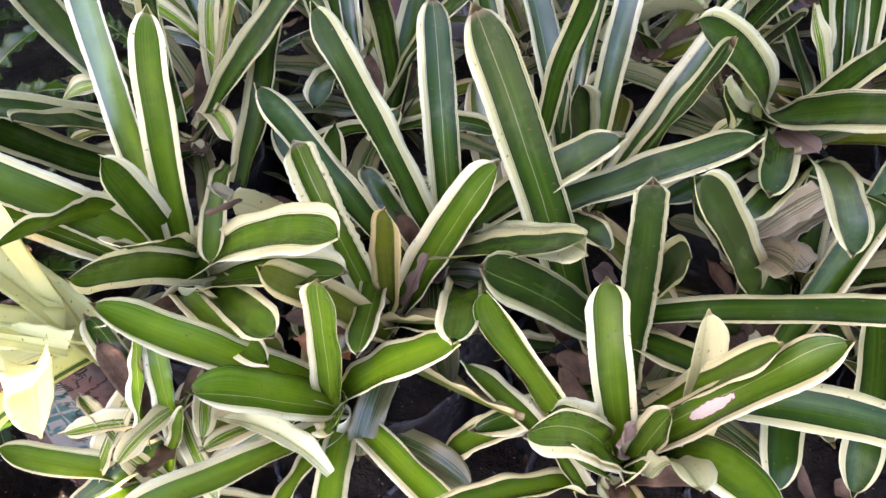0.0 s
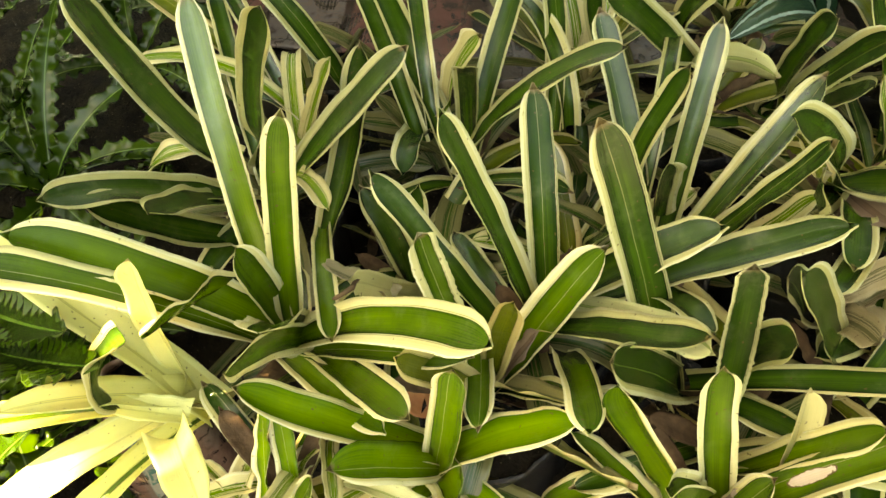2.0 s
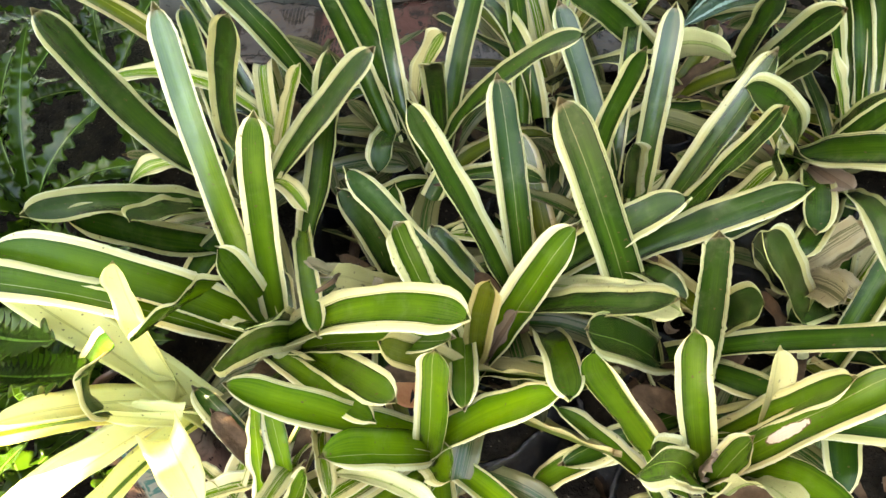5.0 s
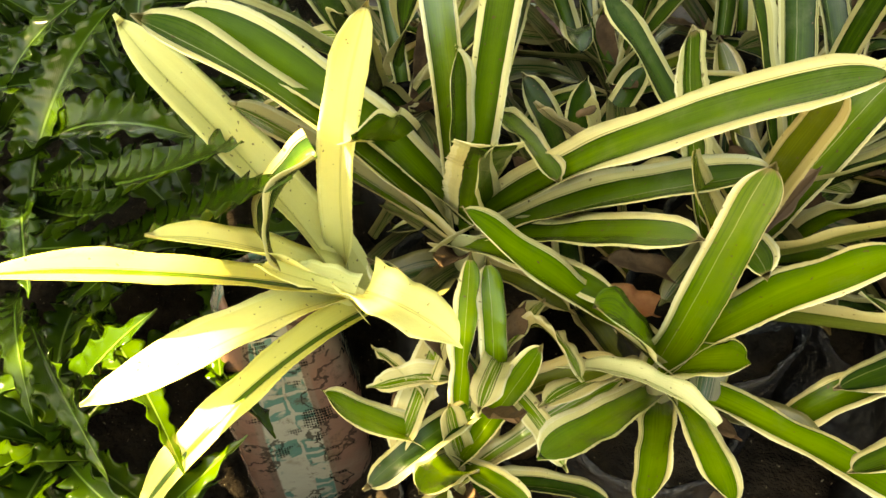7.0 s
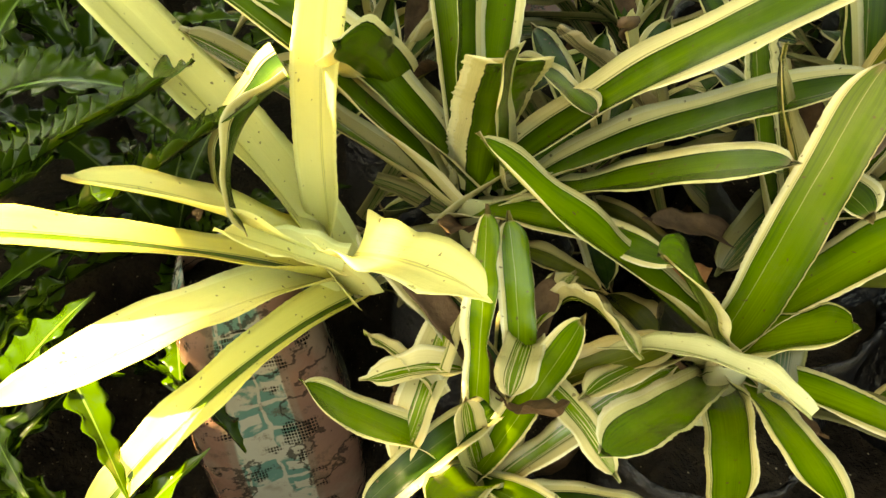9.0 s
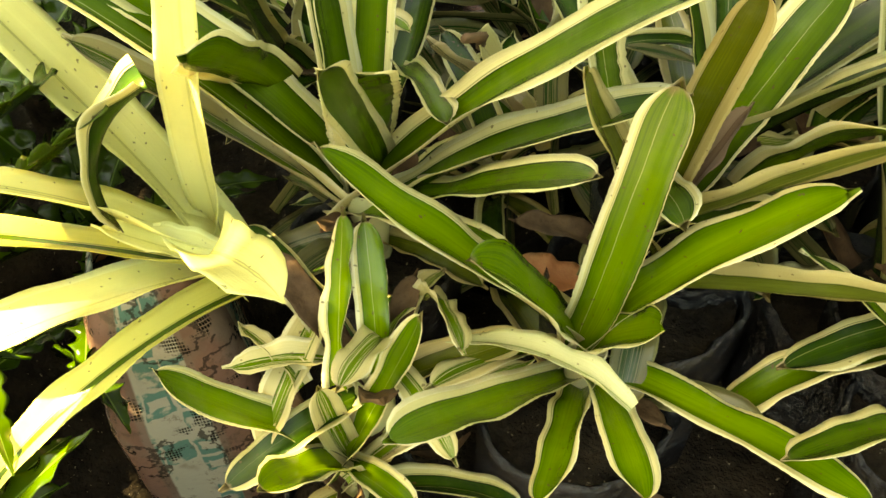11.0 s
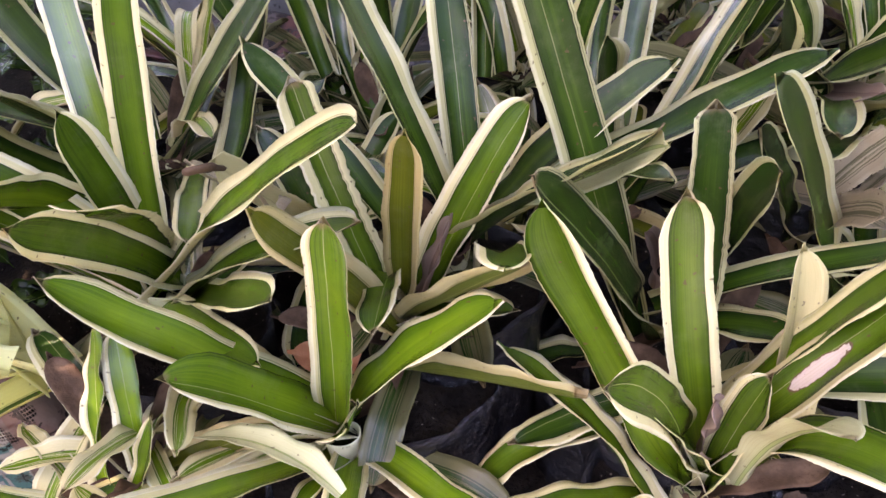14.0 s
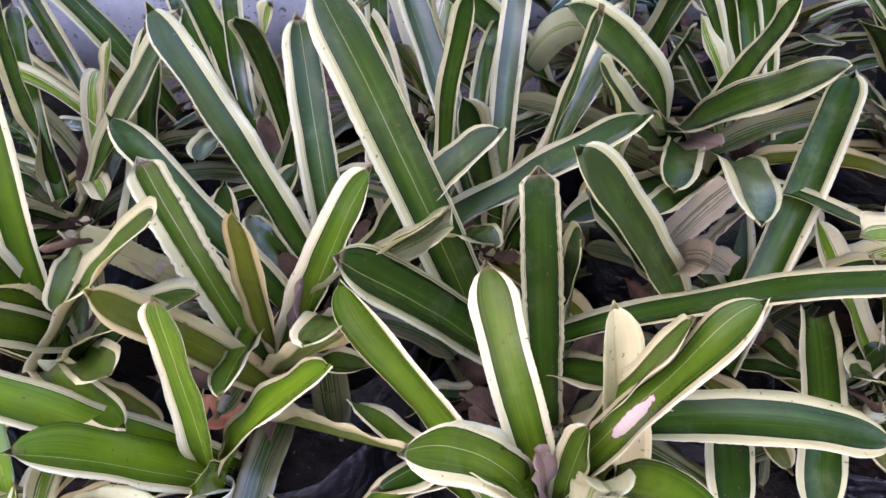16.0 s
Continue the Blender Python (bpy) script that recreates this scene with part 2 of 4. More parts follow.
def silver_material():
    n = Nodes("silver_striped_leaf")
    uv = n.node("ShaderNodeSeparateXYZ")
    n.tree.links.new(n.node("ShaderNodeUVMap").outputs[0], uv.inputs[0])
    across = n.math("MULTIPLY", n.math("ABSOLUTE", n.math("SUBTRACT", uv.outputs[0], 0.5)), 2.0)
    across = n.math("ADD", across, n.math("MULTIPLY", n.math("SUBTRACT", n.noise(120.0), 0.5), 0.25))
    band = n.ramp(n.math("ABSOLUTE", n.math("SUBTRACT", across, 0.5)), 0.13, 0.07)
    color = n.mix(band, n.mix(n.noise(40.0), (0.006, 0.024, 0.014), (0.010, 0.036, 0.018)), (0.20, 0.26, 0.23))
    return n.surface(color, 0.25, through=0.05, spec=0.3)


def plain(name, a, b, scale, rough, bump=0.4, distance=0.002, spec=0.5, stains=0.0, grit=0.0):
    n = Nodes(name)
    grain = n.noise(scale, 6.0)
    color = n.mix(n.ramp(grain, 0.3, 0.7), a, b)
    color = n.mix(n.ramp(n.noise(scale * 7.0, 3.0), 0.5, 0.75, 0.0, 0.5), color, a)
    if stains:
        color = n.mix(n.ramp(n.noise(75.0, 4.0), 0.60, 0.68, 0.0, stains), color, (0.03, 0.03, 0.03))
        color = n.mix(n.ramp(n.noise(7.0, 5.0), 0.5, 0.75, 0.0, 0.5), color, (0.16, 0.14, 0.13))
    if grit:
        color = n.mix(n.ramp(n.noise(260.0, 2.0), 0.70, 0.74, 0.0, grit), color, (0.22, 0.20, 0.17))
    n.bump(n.noise(scale * 5.0, 6.0), bump, distance)
    return n.surface(color, rough, spec=spec)


still_water = plain("still_water", (0.004, 0.008, 0.003), (0.008, 0.014, 0.004), 20.0, 0.03, 0.0)
fern_green, silver = fern_material(), silver_material()
soil = plain("soil", (0.006, 0.0045, 0.0035), (0.022, 0.016, 0.011), 30.0, 0.95, 1.0, 0.01, 0.08, grit=0.8)
black_plastic = plain("black_plastic", (0.005, 0.005, 0.007), (0.014, 0.014, 0.017), 18.0, 0.20, 1.0, 0.014, 0.5)
litter_brown = plain("leaf_litter", (0.05, 0.028, 0.016), (0.11, 0.065, 0.038), 60.0, 0.8, spec=0.15)
terracotta = plain("dry_orange_leaf", (0.40, 0.13, 0.05), (0.48, 0.21, 0.09), 60.0, 0.7)
old_concrete = plain("old_concrete", (0.13, 0.125, 0.12), (0.20, 0.19, 0.18), 9.0, 0.9, 0.5, 0.004)
speckled = plain("speckled_concrete", (0.20, 0.19, 0.18), (0.29, 0.28, 0.265), 12.0, 0.9, 0.5, 0.004, stains=0.85)
canopy_leaf = plain("canopy_leaf", (0.03, 0.08, 0.02), (0.06, 0.13, 0.03), 8.0, 0.5)


def sack_material(name, base, inks):
    """Old printed plastic sheet: worn blocks of ink with pale outlines on a faded, grimy ground."""
    n = Nodes(name)
    split = n.node("ShaderNodeSeparateXYZ")
    n.tree.links.new(n.node("ShaderNodeUVMap").outputs[0], split.inputs[0])
    u, v = split.outputs[0], split.outputs[1]
    wear = n.noise(38.0, 5.0)
    color = n.mix(n.ramp(n.noise(9.0, 3.0), 0.4, 0.6), base[0], base[1])
    wobble = n.math("MULTIPLY", n.math("SUBTRACT", n.noise(26.0, 3.0), 0.5), 0.9)
    column = n.math("ADD", n.math("MULTIPLY", u, 4.4), wobble)
    row = n.math("ADD", n.math("MULTIPLY", v, 10.5), wobble)
    cell = n.node("ShaderNodeCombineXYZ")
    n.put(cell.inputs[0], n.math("FLOOR", column))
    n.put(cell.inputs[1], n.math("FLOOR", row))
    chance = n.node("ShaderNodeTexWhiteNoise")
    n.tree.links.new(cell.outputs[0], chance.inputs["Vector"])
    off_x = n.math("ABSOLUTE", n.math("SUBTRACT", n.math("FRACT", column), 0.5))
    off_y = n.math("ABSOLUTE", n.math("SUBTRACT", n.math("FRACT", row), 0.5))
    far = n.math("MAXIMUM", off_x, off_y)
    # worn bars of ink in the middle strip, two reddish bands at its sides
    strip = n.math("MULTIPLY", n.ramp(u, 0.18, 0.20), n.ramp(u, 0.66, 0.64))
    color = n.mix(n.math("MULTIPLY", strip, n.ramp(n.noise(16.0, 3.0), 0.30, 0.42)), color, inks[2])
    bar = n.math("MULTIPLY", n.ramp(far, 0.46, 0.42), n.ramp(chance.outputs["Value"], 0.25, 0.27))
    hole = n.math("MULTIPLY", n.ramp(n.math("MAXIMUM", n.math("MULTIPLY", off_x, 0.6), off_y), 0.20, 0.17), n.ramp(chance.outputs["Value"], 0.60, 0.62))
    bar = n.math("MULTIPLY", n.math("SUBTRACT", bar, hole), n.math("MULTIPLY", strip, n.ramp(wear, 0.42, 0.50)))
    color = n.mix(n.math("MAXIMUM", bar, 0.0), color, inks[0])
    side = n.math("MULTIPLY", n.ramp(n.math("ABSOLUTE", n.math("SUBTRACT", u, 0.42)), 0.27, 0.30), n.ramp(n.noise(14.0), 0.35, 0.50))
    color = n.mix(side, color, inks[1])
    mesh_u = n.math("ABSOLUTE", n.math("SUBTRACT", n.math("FRACT", n.math("MULTIPLY", u, 44.0)), 0.5))
    mesh_v = n.math("ABSOLUTE", n.math("SUBTRACT", n.math("FRACT", n.math("MULTIPLY", v, 95.0)), 0.5))
    torn = n.math("MULTIPLY", n.ramp(n.noise(24.0, 4.0), 0.56, 0.60), n.ramp(n.math("MAXIMUM", mesh_u, mesh_v), 0.40, 0.34))
    color = n.mix(torn, color, (0.012, 0.010, 0.009))
    color = n.mix(n.ramp(n.noise(45.0, 8.0, None, 0.75), 0.54, 0.66, 0.0, 0.75), color, (0.07, 0.05, 0.035))
    crack = n.ramp(n.math("ABSOLUTE", n.math("SUBTRACT", n.noise(11.0, 6.0), 0.5)), 0.012, 0.004)
    color = n.mix(n.math("MULTIPLY", crack, 0.8), color, (0.02, 0.015, 0.012))
    n.bump(n.noise(22.0, 4.0), 0.6, 0.008)
    return n.surface(color, 0.2, spec=0.4)


printed = sack_material("printed_sack", ((0.14, 0.09, 0.07), (0.20, 0.14, 0.11)), ((0.07, 0.16, 0.135), (0.17, 0.09, 0.07), (0.31, 0.285, 0.23)))
# Brown sack colours lowered for the shade it lies in behind the bed.
brown_sack = sack_material("brown_sack", ((0.034, 0.018, 0.014), (0.020, 0.013, 0.011)), ((0.10, 0.07, 0.06), (0.11, 0.042, 0.034), (0.09, 0.07, 0.065)))


# ---- builders ----
def part(name, bm, material, parent=None, label=""):
    mesh = bpy.data.meshes.new(name)
    bm.to_mesh(mesh)
    bm.free()
    mesh.materials.append(material)
    mesh.polygons.foreach_set("use_smooth", [True] * len(mesh.polygons))
    ob = new(name, mesh)
    ob.parent = parent
    return tagged(ob, label)


def thing(name, x, y, z, label, category, group=""):
    ob = new(name)
    ob.location, ob.empty_display_size = (x, y, z), 0.02
    return tagged(ob, label, category, group)


def strap(length, width, az, el, bend, sweep, roll, wave=0.0, pointed=0.0, rows=15, cols=8, sheath=0.0, cut=False):
    """A strap leaf that rises from the origin at el degrees towards az, bends by bend on its way and turns sideways by sweep."""
    bm = bmesh.new()
    uv_layer = bm.loops.layers.uv.new("UVMap")
    seed = Vector((az * 0.37, el * 0.51, length * 91))
    curl = 0.0 if pointed else 26 * noise.noise(seed + Vector((9, 2, 5)))
    steps, spine = 60, [Vector()]
    for i in range(steps):
        m = (i + 0.5) / steps
        e, h = radians(el + bend * m + curl * max(0.0, m - 0.8) / 0.2), radians(az + sweep * m)
        spine.append(spine[-1] + Vector((math.cos(e) * math.cos(h), math.cos(e) * math.sin(h), math.sin(e))) * (length / steps))
    tip_part = 0.04 if cut else 0.5 if pointed else min(0.45, (2.0 if sheath else 0.92 + 0.3 * noise.noise(seed)) * width / length)
    start = 1 - tip_part
    marks_along = [i / rows for i in range(rows)] + [0.994, 1.0] if pointed else [start * i / rows for i in range(rows)] + [start + tip_part * math.sin(math.pi / 2 * i / 8) for i in range(8)] + [0.994, 1.0]
    upper, lower = [], []
    for s in marks_along:
        k = min(steps - 1, int(s * steps))
        p = spine[k].lerp(spine[k + 1], s * steps - k)
        e, h = radians(el + bend * s + curl * max(0.0, s - 0.8) / 0.2), radians(az + sweep * s)
        t = Vector((math.cos(e) * math.cos(h), math.cos(e) * math.sin(h), math.sin(e)))
        flat = Vector((-math.sin(h), math.cos(h), 0))
        nrm = t.cross(flat)
        r = min(1.0, s / 0.35)
        r = radians(roll) * r * r * (3 - 2 * r) + 0.16 * noise.noise(seed + Vector((1.7, s * 3, 7)))
        side = math.cos(r) * flat + math.sin(r) * nrm
        nrm = t.cross(side)
        k = max(0.0, (s - start) / tip_part)
        if pointed:
            body = (0.35 + 0.65 * math.sin(min(1.0, s / 0.5) * math.pi / 2)) * max(0.0, 1 - k ** 1.9) ** 0.7
        else:
            body = (0.74 + 0.26 * math.sin(min(1.0, s / 0.6) * math.pi / 2) - 0.05 * max(0.0, s - 0.65) / 0.3) * max(0.0, 1 - k ** 2.0) ** 0.56 * (1 + 0.10 * cut * noise.noise(seed + Vector((s * 90, 4, 4))))
        body *= 1 + sheath * max(0.0, 1 - s / 0.45) ** 1.5
        half = max(width / 2 * body, 0.0004 if s == 1.0 else 0.0016)
        if wave:
            half *= 1 + 0.05 * math.sin(s * length * 90 + az + 4 * noise.noise(seed + Vector((s * 4, 1, 1)))) + 0.06 * math.sin(s * length * 50)
        half *= 1 + 0.06 * noise.noise(seed + Vector((s * 5, 0, 0)))
        hollow = (0.55 * (1 - s) ** 2 + 0.34) * (1 - 0.40 * s)
        ripple = 0.0050 * noise.noise(seed + Vector((0, s * 6, 3)))
        tilt = 0.0030 * noise.noise(seed + Vector((5, s * 5, 3)))
        rough_edge = noise.noise(seed + Vector((s * length * 160, 6, 9)))
        up_row, low_row = [], []
        if s == 1.0:
            p = p + t * 0.005 + nrm * 0.001
        for j in range(cols + 1):
            a = 2 * j / cols - 1
            lift = hollow * half * a * a + ripple * a * a + tilt * a - 0.10 * half * math.exp(-(a * 5) ** 2)
            if wave:
                lift += wave * body * abs(a) ** 1.8 * (0.6 + 0.9 * noise.noise(seed + Vector((s * 4, 7.0 if a > 0 else -7.0, 0)))) * math.sin(s * length * 280 + (2.1 if a > 0 else 0) + 5.0 * noise.noise(seed + Vector((s * 4, 2.0 if a > 0 else -2.0, 0))))
            thick = 0.00075 * (1 - 0.75 * a * a) * (1 - 0.5 * s)
            jag = a * (0.00045 * (len(upper) % 2) * (0.6 + rough_edge) + 0.00015 * rough_edge) if abs(a) == 1 and not pointed else 0.0
            lobe = 1.0
            if wave:
                lobe += 0.22 * a * a * math.sin(s * length * 290 + (1.9 if a > 0 else 0.0) + 3.0 * noise.noise(seed + Vector((s * 5, 3.0 if a > 0 else -3.0, 2))))
            at = p + side * (a * half * lobe + jag) + nrm * lift
            up_row.append(bm.verts.new(at + nrm * thick))
            low_row.append(bm.verts.new(at - nrm * thick))
        upper.append(up_row)
        lower.append(low_row)

    def face(corners, marks):
        f = bm.faces.new(corners)
        for loop, mark in zip(f.loops, marks):
            loop[uv_layer].uv = mark

    for i in range(len(marks_along) - 1):
        v0, v1 = marks_along[i], marks_along[i + 1]
        for j in range(cols):
            u0, u1 = j / cols, (j + 1) / cols
            face((upper[i][j + 1], upper[i][j], upper[i + 1][j], upper[i + 1][j + 1]), ((u1, v0), (u0, v0), (u0, v1), (u1, v1)))
            face((lower[i][j], lower[i][j + 1], lower[i + 1][j + 1], lower[i + 1][j]), ((u0, v0), (u1, v0), (u1, v1), (u0, v1)))
        for j, u in ((0, 0.0), (cols, 1.0)):
            a, b, c, d = upper[i][j], lower[i][j], lower[i + 1][j], upper[i + 1][j]
            face((a, b, c, d) if j == 0 else (d, c, b, a), ((u, v0), (u, v0), (u, v1), (u, v1)) if j == 0 else ((u, v1), (u, v1), (u, v0), (u, v0)))
    return bm


KINDS = {"e": withered, "g": wide_margin, "k": dull, "z": straw, "b": litter_brown, "h": mid_variegated, "q": dim_old_striped, "v": variegated, "n": dark_variegated, "p": scarred, "t": terracotta, "m": striped, "o": olive, "c": pale_leaf, "y": yellow, "s": yellow_striped, "d": dry, "f": fern_green, "w": silver}
LABELS = {"k": "faded cream leaf with a thin olive middle", "z": "straw-yellow old leaf", "e": "withered stump of an old leaf", "b": "dry brown leaf sheath", "p": "leaf with a torn pinkish scar", "t": "dry orange leaf", "o": "olive green leaf turning brown at the tip", "c": "pale cream underside of a folded leaf", "y": "clear yellow leaf", "d": "dry pinkish brown leaf",
          "m": "narrow leaf striped green and cream", "w": "dark leaf with two silver stripes"}


def leaf(plant, x, y, z, az, el, bend, sweep, length, width, roll=0.0, kind="v", cut=False, pointed=0.0):
    wave, pointed = (0.0058, 0.6) if kind == "f" else (0.0, 0.9) if kind == "w" else (0.0, pointed)
    bm = strap(length, width, az, el, bend, sweep, roll, wave, pointed, 104 if kind == "f" else 24 if kind == "w" else 64, sheath=0.35 if kind in "ys" else 0.0, cut=cut)
    ob = part("frond" if kind == "f" else "leaf", bm, KINDS[kind], plant, LABELS.get(kind, ""))
    ob.location = (x, y, z)
    return ob


def stem(plant, z, radius, material):
    """The tight cup of leaf sheaths at the plant's middle, on its short stem."""
    bm = bmesh.new()
    rings = []
    for k, (r, h) in enumerate(((0.9, -0.12), (1.0, -0.08), (1.0, -0.05), (0.9, -0.035), (0.6, -0.03), (0.2, -0.034))):
        rings.append([bm.verts.new((radius * r * (1 + 0.12 * math.sin(3 * a + k)) * math.cos(a), radius * r * math.sin(a) * (1 + 0.1 * math.cos(2 * a)), z + h))
                      for a in (2 * math.pi * i / 14 for i in range(14))])
    for a, b in zip(rings, rings[1:]):
        for i in range(14):
            bm.faces.new((a[i], a[(i + 1) % 14], b[(i + 1) % 14], b[i]))
    bm.faces.new(rings[-1])
    return part("stem", bm, material, plant)


def vase(plant, x, y, z, radius, material):
    """The open cup between the innermost leaves, with dark water standing in it."""
    bm = bmesh.new()
    rings = []
    for k, (r, h) in enumerate(((0.7, -0.06), (0.95, -0.02), (1.05, 0.0), (1.0, 0.002), (0.9, -0.004), (0.8, -0.02))):
        rings.append([bm.verts.new((x + radius * r * math.cos(a), y + 0.85 * radius * r * math.sin(a), z + h + 0.25 * radius * noise.noise(Vector((math.cos(a), math.sin(a), z * 9))))) for a in (2 * math.pi * i / 20 for i in range(20))])
    for a, b in zip(rings, rings[1:]):
        for i in range(20):
            bm.faces.new((a[i], a[(i + 1) % 20], b[(i + 1) % 20], b[i]))
    cup = part("cup", bm, material, plant)
    bm = bmesh.new()
    bmesh.ops.create_circle(bm, cap_ends=True, segments=20, radius=radius * 0.84)
    bmesh.ops.translate(bm, vec=(x, y, z - 0.009), verts=bm.verts)
    part("water", bm, still_water, cup, "dark water standing in the cup")


def grow_bag(x, y, radius, height, turn=0.0, material=None, label="black plastic grow bag with wrinkled sides, filled with soil", foot=0.0, neck=0.0):
    height -= foot
    bag = thing("grow_bag", x, y, foot, label, "plant bag", "grow bags on the ground")
    bm = bmesh.new()
    uv_layer = bm.loops.layers.uv.new("UVMap")
    n, rings = 40, []
    profile = [(0.90, 0.0), (0.98, 0.03), (1.0, 0.3), (0.98, 0.6), (1.0, 0.9), (1.03, 1.0), (1.0, 1.02), (0.95, 0.99), (0.93, 0.86)]
    for k, (r, h) in enumerate(profile):
        r -= neck * max(0.0, h - 0.8) * 5
        ring = []
        for i in range(n):
            a = 2 * math.pi * i / n + turn
            crease = 1 + 0.07 * noise.noise(Vector((math.cos(a) * 3 + x * 40, math.sin(a) * 3 + y * 40, h * 1.5))) + 0.05 * noise.noise(Vector((a * 4, h * 5, x * 30)))
            if material:
                square = (abs(math.cos(a - turn)) ** 5 + abs(math.sin(a - turn)) ** 5) ** -0.2
                crease = square * (0.5 + 0.5 * crease)
            ring.append(bm.verts.new((radius * r * crease * math.cos(a), radius * r * crease * math.sin(a), height * h + 0.006 * noise.noise(Vector((a * 2, x * 9, y * 9))) * h)))
        rings.append(ring)
    for k, (a, b) in enumerate(zip(rings, rings[1:])):
        for i in range(n):
            j = (i + 1) % n
            f = bm.faces.new((a[i], a[j], b[j], b[i]))
            u, v, w = ((i + n // 8) % (n // 4)) * 4 / n, profile[k][1], profile[k + 1][1]
            for loop, mark in zip(f.loops, ((u, v), (u + 4 / n, v), (u + 4 / n, w), (u, w))):
                loop[uv_layer].uv = mark
    part("bag", bm, material or black_plastic, bag)
    bm = bmesh.new()
    rings = []
    for r in (0.02, 0.35, 0.7, 0.955 - neck):
        rings.append([bm.verts.new((radius * r * math.cos(a), radius * r * math.sin(a), height * 0.95 + 0.012 * noise.noise(Vector((math.cos(a) * r * 4, math.sin(a) * r * 4, x * 50)))))
                      for a in (2 * math.pi * i / 24 for i in range(24))])
    for a, b in zip(rings, rings[1:]):
        for i in range(24):
            bm.faces.new((a[i], b[i], b[(i + 1) % 24], a[(i + 1) % 24]))
    bm.faces.new(rings[0])
    part("soil", bm, soil, bag)
    return bag


def bromeliad(x, y, z, label, group="bromeliads in the bed", lower=5, seed=1, reach=0.2, stem_material=None, cup=0.012):
    """A rosette on its stem, with a skirt of old low leaves; its young leaves are set one by one."""
    plant = thing("bromeliad", x, y, 0, label, "plant", group)
    if cup:
        stem(plant, z - 0.01, cup, stem_material or pale_leaf)
    rng = random.Random(seed)
    turn = rng.uniform(0, 360)
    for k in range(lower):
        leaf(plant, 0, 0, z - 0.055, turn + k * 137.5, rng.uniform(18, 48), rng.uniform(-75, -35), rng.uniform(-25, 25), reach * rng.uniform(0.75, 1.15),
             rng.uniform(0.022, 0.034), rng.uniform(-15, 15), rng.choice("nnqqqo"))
    for k in range(3 if lower else 0):
        leaf(plant, 0, 0, z - 0.05, turn + 60 + k * 137.5, rng.uniform(40, 66), rng.uniform(-40, 10), rng.uniform(-20, 20), rng.uniform(0.07, 0.11),
             rng.uniform(0.014, 0.022), rng.uniform(-40, 40), "b")
    return plant


# ---- ground, kerb, sheets ----
bm = bmesh.new()
bmesh.ops.create_grid(bm, x_segments=90, y_segments=90, size=1.5)
for v in bm.verts:
    near = max(0.0, 1 - math.hypot(v.co.x + 0.50, v.co.y - 0.34) / 0.30)
    v.co.z = -0.21 * near * near * (3 - 2 * near) + 0.012 * noise.noise(v.co * 4) + 0.005 * noise.noise(v.co * 17) - 0.008
rim = [v for v in bm.verts if v.is_boundary]
for v in rim:
    v.co.z = -0.02
outer = bmesh.ops.extrude_edge_only(bm, edges=[e for e in bm.edges if e.is_boundary])
for v in outer["geom"]:
    if isinstance(v, bmesh.types.BMVert):
        v.co = Vector((v.co.x * 200, v.co.y * 200, -0.02))
tagged(part("ground", bm, soil), "dark bare soil under the plants", "ground", kind="structure")


def slab(name, x0, x1, y0, y1, z0, z1, material, label, category):
    bm = bmesh.new()
    bmesh.ops.create_cube(bm, size=1)
    bmesh.ops.scale(bm, vec=(x1 - x0, y1 - y0, z1 - z0), verts=bm.verts)
    bmesh.ops.translate(bm, vec=((x0 + x1) / 2, (y0 + y1) / 2, (z0 + z1) / 2), verts=bm.verts)
    bmesh.ops.bevel(bm, geom=bm.edges[:], offset=0.012, segments=3, affect="EDGES")
    bmesh.ops.subdivide_edges(bm, edges=[e for e in bm.edges if e.calc_length() > 0.5], cuts=60)
    for v in bm.verts:
        v.co += Vector((0, 1, 1)) * 0.006 * noise.noise(v.co * 9)
    ob = part(name, bm, material)
    return tagged(ob, label, category, kind="structure")


# Unseen wall, added to hold back low light from the front.
slab("wall_south", -5.0, 5.0, -2.7, -2.5, -0.1, 1.4, old_concrete, "unseen plain grey wall, added south of the bed to cut low light", "wall")
# Out-of-view slab, added to bounce sunlight up onto the front leaves.
slab("pavement", -6.0, 6.0, -5.0, -0.06, -0.06, 0.02, old_concrete, "unseen grey concrete slab, added in front of the bed to bounce light", "path")
slab("kerb", -0.62, 2.6, 1.30, 1.55, -0.05, 0.22, speckled, "grey concrete kerb with dark specks behind the bed", "kerb")


